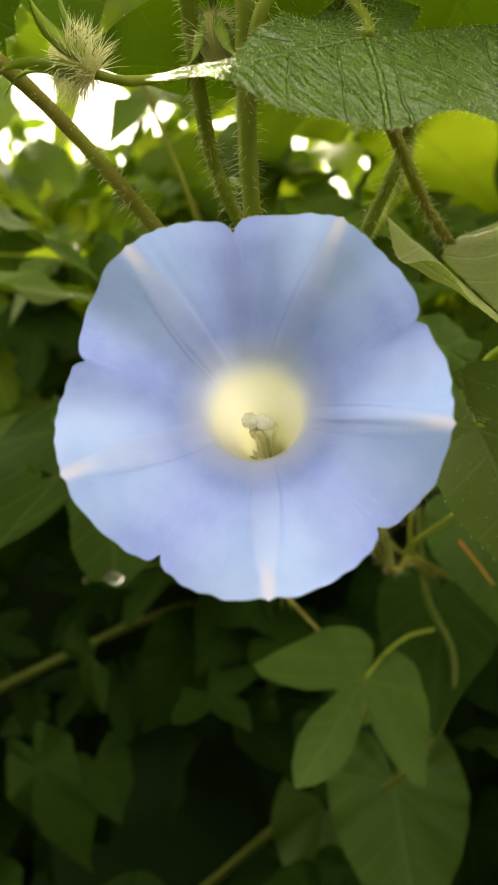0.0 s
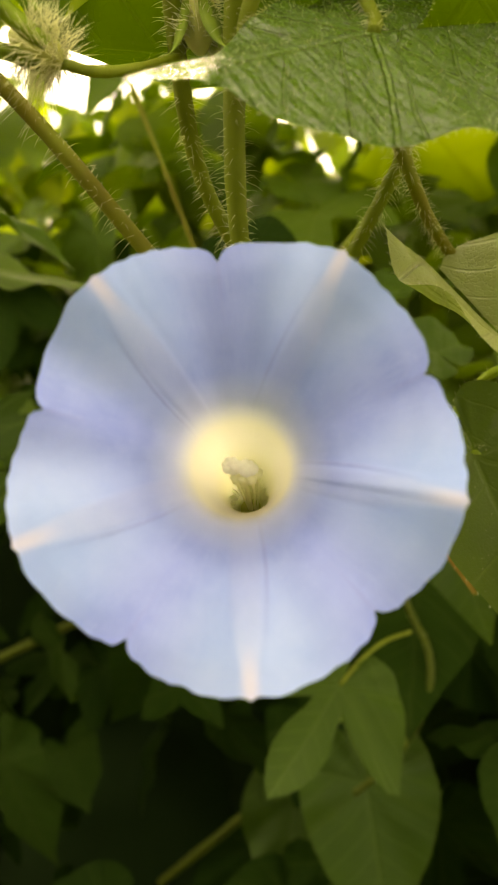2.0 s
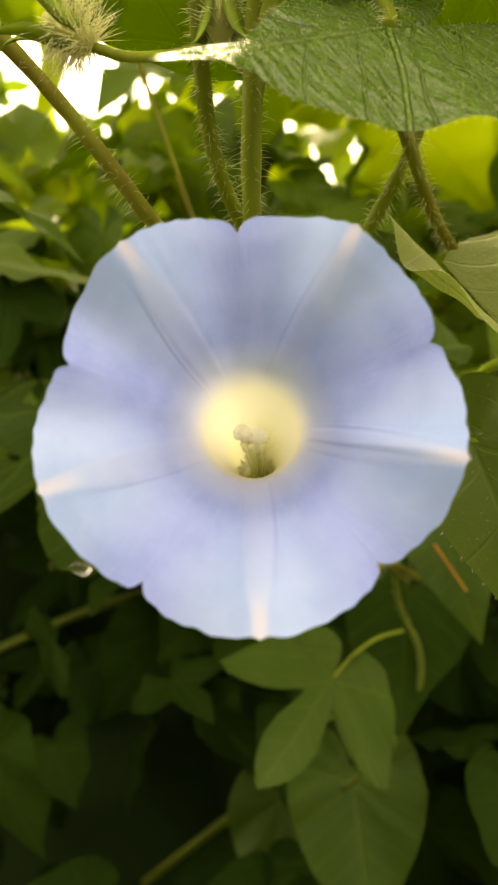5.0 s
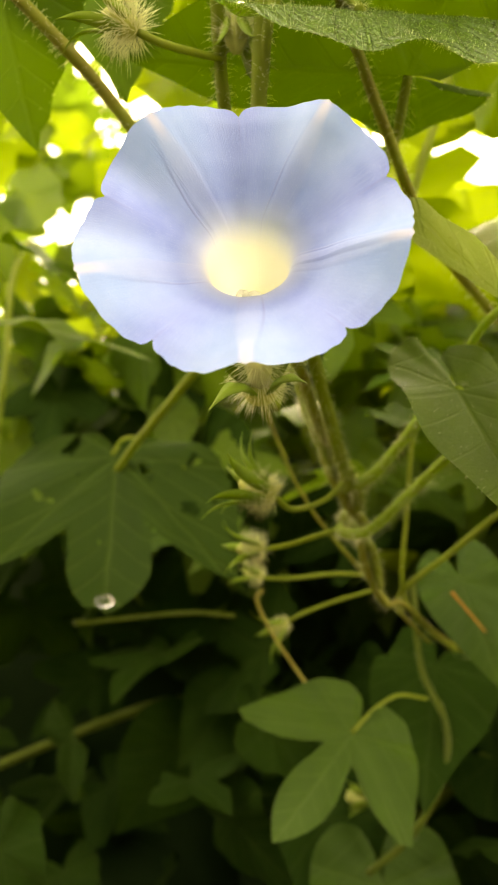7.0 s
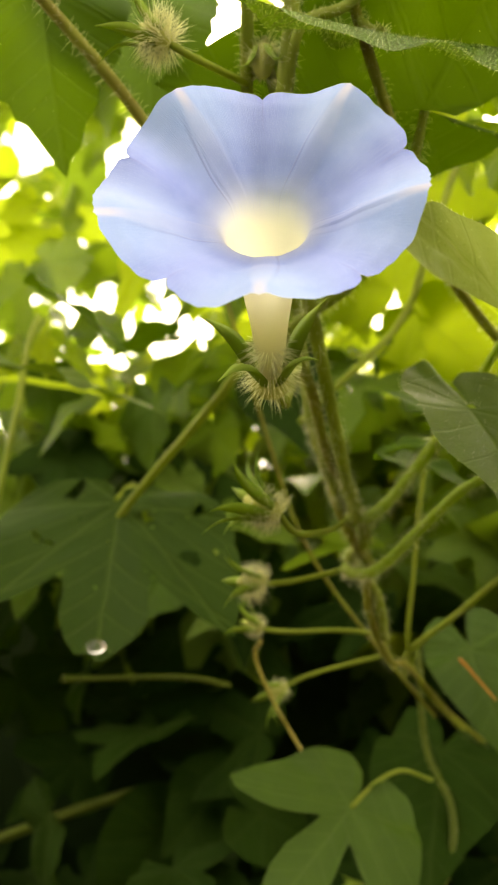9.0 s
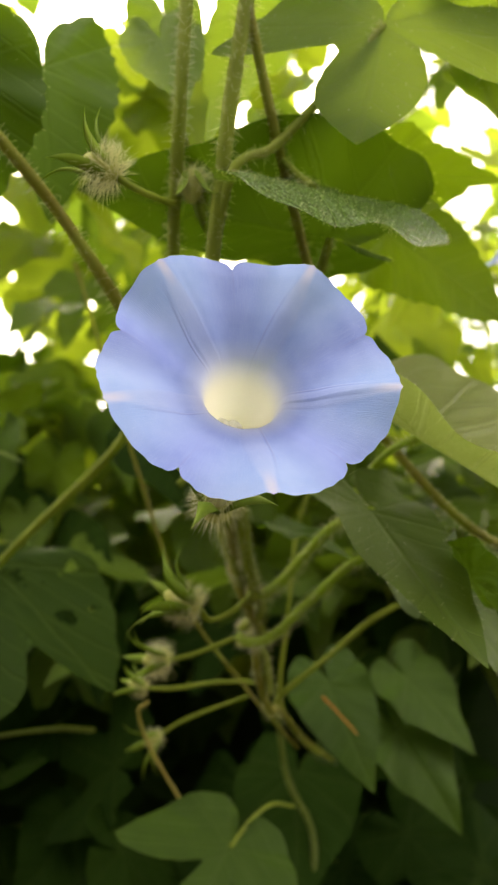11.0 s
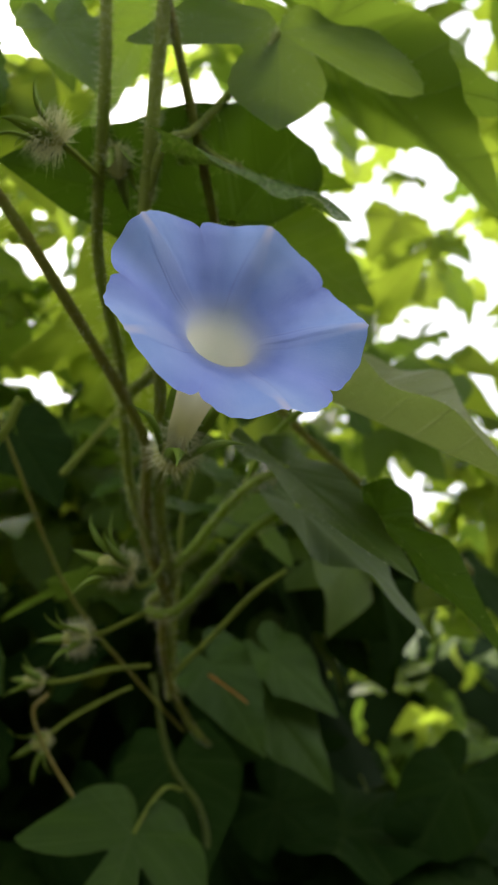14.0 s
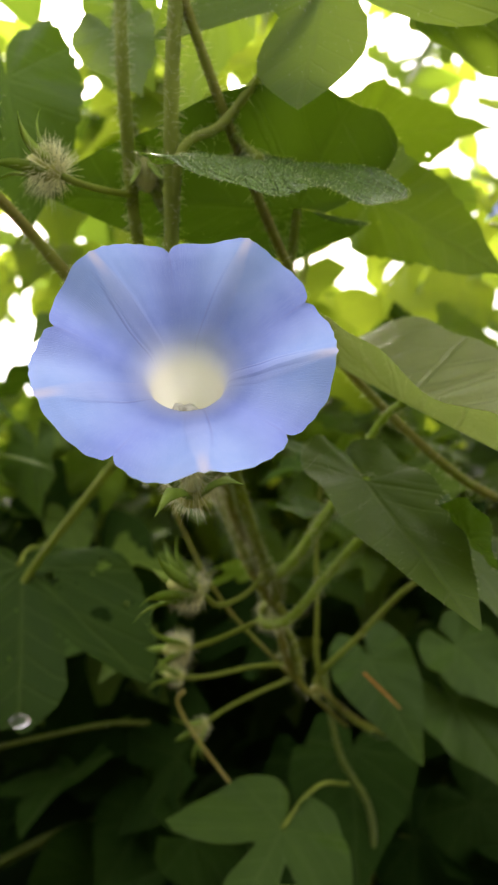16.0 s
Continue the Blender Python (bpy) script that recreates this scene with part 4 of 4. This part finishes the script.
stem(twig, [(0.0573, 0.4493, 1.4840), (0.0650, 0.4400, 1.4750), (0.0752, 0.4302, 1.4629)], (0.0010, 0.0006), DRY, 0, name="stalk", seed=78)


# ---- blooms farther off ----
def small_flower(label, place, facing, size):
    th = thing("morning_glory_flower", label, "flower")
    bm = bmesh.new()
    uvl = bm.loops.layers.uv.new("UVMap")
    N, K = 60, 16
    rows = [[bm.verts.new((flower_place(5 * i / N, j / K) - FC)) for i in range(N)] for j in range(K + 1)]
    for j in range(K):
        for i in range(N):
            f = bm.faces.new((rows[j][i], rows[j][(i + 1) % N], rows[j + 1][(i + 1) % N], rows[j + 1][i]))
            for lp, (di, dj) in zip(f.loops, ((0, 0), (1, 0), (1, 1), (0, 1))):
                lp[uvl].uv = (5 * (i + di) / N, (j + dj) / K)
    turn = FN.rotation_difference(Vector(facing)).to_matrix().to_4x4()
    bmesh.ops.transform(bm, matrix=Matrix.Translation(place) @ turn @ Matrix.Scale(size, 4), verts=bm.verts)
    part("corolla", bm, PETAL, th)
    foot = Vector(place) - Vector(facing).normalized() * 0.062 * size
    bm = bmesh.new()
    sweep(bm, spline([foot, foot + Vector((0.004, 0.02, 0.01)), foot + Vector((0.0, 0.05, 0.04))], 6), 0.0014, 8)
    part("peduncle", bm, STEM, th)
    return th


small_flower("half-hidden blue flower among the leaves", (0.1434, 0.3269, 1.7142), (-0.7, -0.2, 0.5), 0.22)
small_flower("distant blue flower behind the stems", (0.172, 0.940, 1.650), (-0.3, -0.9, 0.1), 0.8)
wilt = thing("withered_bloom", "rolled-up withered pinkish bloom hanging in shade", "flower")
bm = bmesh.new()
sweep(bm, spline([(0.2190, 0.698, 1.3774), (0.2250, 0.699, 1.3835), (0.2304, 0.700, 1.3888), (0.2388, 0.701, 1.3980)], 6), (0.0045, 0.0020), 9, 5)
part("rolled_corolla", bm, WITHERED, wilt)
stem(wilt, [(0.2388, 0.701, 1.398), (0.243, 0.704, 1.410), (0.243, 0.715, 1.425)], 0.0012, STEM_SHADE, 0, name="stalk", seed=84)

# ---- hedge and canopy ----
def leaf_stock(tag, shapes, seed):
    out = []
    for i, (shape, mat) in enumerate(shapes):
        rng = random.Random(seed + i)
        bm = blade_mesh(shape, rng, wide=rng.uniform(0.85, 1.15), fold=rng.uniform(0.0, 0.3), droop=rng.uniform(0.05, 0.3), wave=0.05, around=30, rings=5)
        me = bpy.data.meshes.new(tag)
        bm.to_mesh(me)
        bm.free()
        me.polygons.foreach_set("use_smooth", [True] * len(me.polygons))
        me.materials.append(mat)
        out.append(me)
    return out


# openings in the foliage through which the sky shows: x and z where they pass y = 0.8, and half width
GAPS = (
    (-0.35, 2.56, 0.12), (0.34, 2.40, 0.08), (-0.39, 1.99, 0.05), (0.41, 2.24, 0.08), (0.42, 2.76, 0.13), (0.08, 2.34, 0.07), (-0.44, 1.94, 0.06), (0.28, 2.22, 0.06),
    (-0.09, 2.39, 0.05), (0.03, 2.04, 0.04), (-0.05, 1.92, 0.04), (-0.34, 1.93, 0.06), (0.75, 2.78, 0.10), (0.58, 1.98, 0.05), (0.34, 2.05, 0.05), (0.42, 1.77, 0.04),
    (-0.31, 2.69, 0.08), (-0.26, 2.15, 0.04), (-0.20, 2.57, 0.07), (-0.49, 2.61, 0.06), (-0.09, 2.63, 0.06), (0.57, 2.26, 0.06), (0.47, 2.29, 0.05), (0.63, 2.16, 0.05),
    (-0.01, 2.11, 0.03), (0.28, 2.35, 0.05), (-0.09, 2.31, 0.05), (-0.66, 2.38, 0.05), (0.54, 2.69, 0.05), (0.42, 2.36, 0.04), (-0.47, 1.99, 0.04), (-0.26, 1.98, 0.04),
)


gap_rng = random.Random(77)
SPECKS = [(gap_rng.uniform(-0.65, 0.95), gap_rng.uniform(1.82, 2.85), gap_rng.uniform(0.025, 0.06)) for _ in range(64)]  # smaller openings, scattered
ALL_GAPS = list(GAPS) + SPECKS


def in_gap(p, size):
    f = 0.8 / max(p.y, 0.1)
    x, z = p.x * f, 1.43 + (p.z - 1.43) * f
    return any((x - gx) ** 2 + (z - gz) ** 2 < (gr * 0.62 + size * f * 0.24) ** 2 for gx, gz, gr in ALL_GAPS)


def sight_opening(p):
    """The opening cut through the leaves along the camera's sight line to the sunlit shrub."""
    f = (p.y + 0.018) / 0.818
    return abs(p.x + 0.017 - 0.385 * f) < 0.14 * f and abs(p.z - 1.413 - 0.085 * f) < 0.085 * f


def foliage(name, label, count, box, sizes, stock, seed, face, spread, skip_gaps, group=""):
    th = thing(name, label, "foliage", group)
    rng = random.Random(seed)
    made = 0
    while made < count:
        p = Vector([rng.uniform(a, b) for a, b in box])
        size = rng.uniform(*sizes)
        if skip_gaps and in_gap(p, size):
            made += 0.34
            continue
        if name == "leaf_canopy" and p.y < 0.66 and p.z - size * 0.7 < 1.40 + 0.41 * p.y:  # cut off below a slanted sight line to fit the camera's view
            made += 0.5
            continue
        if name != "sunlit_shrub" and (name == "shaded_hedge" or p.x > 0.28) and sight_opening(p):
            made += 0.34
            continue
        n = Vector(face) + Vector((rng.gauss(0, spread), rng.gauss(0, spread), rng.gauss(0, spread)))
        d = Vector((rng.gauss(0, 0.8), rng.gauss(0, 0.5) - 0.2, rng.gauss(0, 0.5) - 0.6))
        ob = new("leaf", rng.choice(stock))
        ob.parent = th
        ob.matrix_basis = leaf_frame(p, p + d.normalized() * size, n)
        made += 1
    return th


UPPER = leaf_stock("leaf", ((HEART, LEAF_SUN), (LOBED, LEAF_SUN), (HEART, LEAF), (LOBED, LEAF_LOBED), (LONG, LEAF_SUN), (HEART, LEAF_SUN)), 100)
LOWER = leaf_stock("leaf", ((HEART, LEAF_DEEP_SHADE), (LOBED, LEAF_DEEP_SHADE), (HEART, LEAF_DEEP_SHADE), (LOBED, LEAF_DEEP_SHADE), (HEART, LEAF_DEEP_SHADE)), 200)
CANOPY = "backlit canopy of climbing leaves with sky between"
HEDGE = "dense shaded wall of climbing leaves"
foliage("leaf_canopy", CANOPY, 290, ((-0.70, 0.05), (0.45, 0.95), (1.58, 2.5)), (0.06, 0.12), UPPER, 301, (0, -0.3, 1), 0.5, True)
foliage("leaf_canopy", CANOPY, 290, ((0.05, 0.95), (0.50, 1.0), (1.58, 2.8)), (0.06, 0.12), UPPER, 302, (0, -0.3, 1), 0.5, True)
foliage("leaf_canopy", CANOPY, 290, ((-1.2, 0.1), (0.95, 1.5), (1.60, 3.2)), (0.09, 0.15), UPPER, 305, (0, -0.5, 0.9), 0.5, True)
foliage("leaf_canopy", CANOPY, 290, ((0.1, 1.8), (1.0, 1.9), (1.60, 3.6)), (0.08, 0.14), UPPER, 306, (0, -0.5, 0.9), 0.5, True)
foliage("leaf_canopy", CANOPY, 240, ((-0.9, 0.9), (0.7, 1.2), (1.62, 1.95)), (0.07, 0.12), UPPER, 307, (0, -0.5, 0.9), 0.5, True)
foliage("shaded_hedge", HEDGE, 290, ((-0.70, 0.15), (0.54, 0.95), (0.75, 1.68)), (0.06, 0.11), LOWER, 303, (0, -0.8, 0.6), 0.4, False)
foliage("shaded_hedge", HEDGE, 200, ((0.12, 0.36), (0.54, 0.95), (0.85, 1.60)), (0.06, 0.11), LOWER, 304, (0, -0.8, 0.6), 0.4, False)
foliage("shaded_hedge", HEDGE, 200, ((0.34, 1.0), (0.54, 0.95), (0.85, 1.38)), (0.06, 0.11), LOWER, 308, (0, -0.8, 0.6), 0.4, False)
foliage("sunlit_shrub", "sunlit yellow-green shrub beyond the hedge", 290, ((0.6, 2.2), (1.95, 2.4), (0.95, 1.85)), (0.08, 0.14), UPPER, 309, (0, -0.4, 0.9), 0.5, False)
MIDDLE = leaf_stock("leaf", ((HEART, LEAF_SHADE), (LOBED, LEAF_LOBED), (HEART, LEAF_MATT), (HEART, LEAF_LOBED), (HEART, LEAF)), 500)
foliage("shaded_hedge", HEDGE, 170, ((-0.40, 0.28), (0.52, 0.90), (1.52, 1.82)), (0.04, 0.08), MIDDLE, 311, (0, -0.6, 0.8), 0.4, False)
# added leaf roof, mostly out of view, that keeps top light off the hedge
foliage("overhead_shade_leaves", "leaf roof added overhead, mostly out of view, to cut top light", 280, ((-0.9, 1.0), (0.05, 0.60), (2.35, 2.75)), (0.12, 0.20), UPPER, 310, (0, 0, 1), 0.3, True)
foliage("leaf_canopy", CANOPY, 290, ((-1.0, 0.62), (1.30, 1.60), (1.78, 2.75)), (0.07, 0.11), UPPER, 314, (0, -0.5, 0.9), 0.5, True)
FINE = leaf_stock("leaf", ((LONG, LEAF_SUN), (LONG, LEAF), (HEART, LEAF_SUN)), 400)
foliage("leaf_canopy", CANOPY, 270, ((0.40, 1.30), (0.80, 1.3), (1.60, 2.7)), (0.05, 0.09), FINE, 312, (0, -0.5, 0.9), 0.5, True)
# seven leaves added towards the sun to keep it off the wet leaf's tip
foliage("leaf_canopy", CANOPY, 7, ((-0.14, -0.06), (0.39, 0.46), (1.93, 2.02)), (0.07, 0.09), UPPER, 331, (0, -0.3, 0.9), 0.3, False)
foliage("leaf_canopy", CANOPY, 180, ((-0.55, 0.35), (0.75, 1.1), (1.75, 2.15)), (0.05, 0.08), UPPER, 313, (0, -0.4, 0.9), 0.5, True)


# uneven sheet whose near-black colour stands in for shade between the leaves
def dark_sheet(x0, wide, y0, high, label):
    bm = bmesh.new()
    nx, nz = 60, 36
    vs = {}
    for i in range(nx + 1):
        for j in range(nz + 1):
            x, z = x0 + wide * i / nx, high * j / nz
            d = 0.12 * noise.noise((x * 3, z * 3, 1.0)) + 0.05 * noise.noise((x * 11, z * 11, 4.0))
            vs[i, j] = bm.verts.new((x, y0 + d + 0.25 * (j / nz) ** 6, z + (0.12 * noise.noise((x * 4, 0, 9)) if j == nz else 0)))
    for i in range(nx):
        for j in range(nz):
            bm.faces.new((vs[i, j], vs[i + 1, j], vs[i + 1, j + 1], vs[i, j + 1]))
    ob = finish("dark_sheet", bm, plain("hedge_shade", (0.010, 0.024, 0.006), 0.85, 0.1, 0.0, 40.0))
    mod = ob.modifiers.new("thickness", "SOLIDIFY")
    mod.thickness = 0.2
    mod.offset = 1.0
    return tagged(ob, label, "hedge", kind="structure")


dark_sheet(-2.5, 2.79, 1.08, 1.66, "near-black sheet standing for the shade inside the hedge")
dark_sheet(0.35, 4.0, 2.45, 1.90, "near-black sheet standing for shade behind the sunlit shrub")
# added out of view behind the camera to dim light from the front
dark_sheet(-3.0, 6.0, -1.15, 1.85, "unseen dark sheet added behind the camera to cut front light")
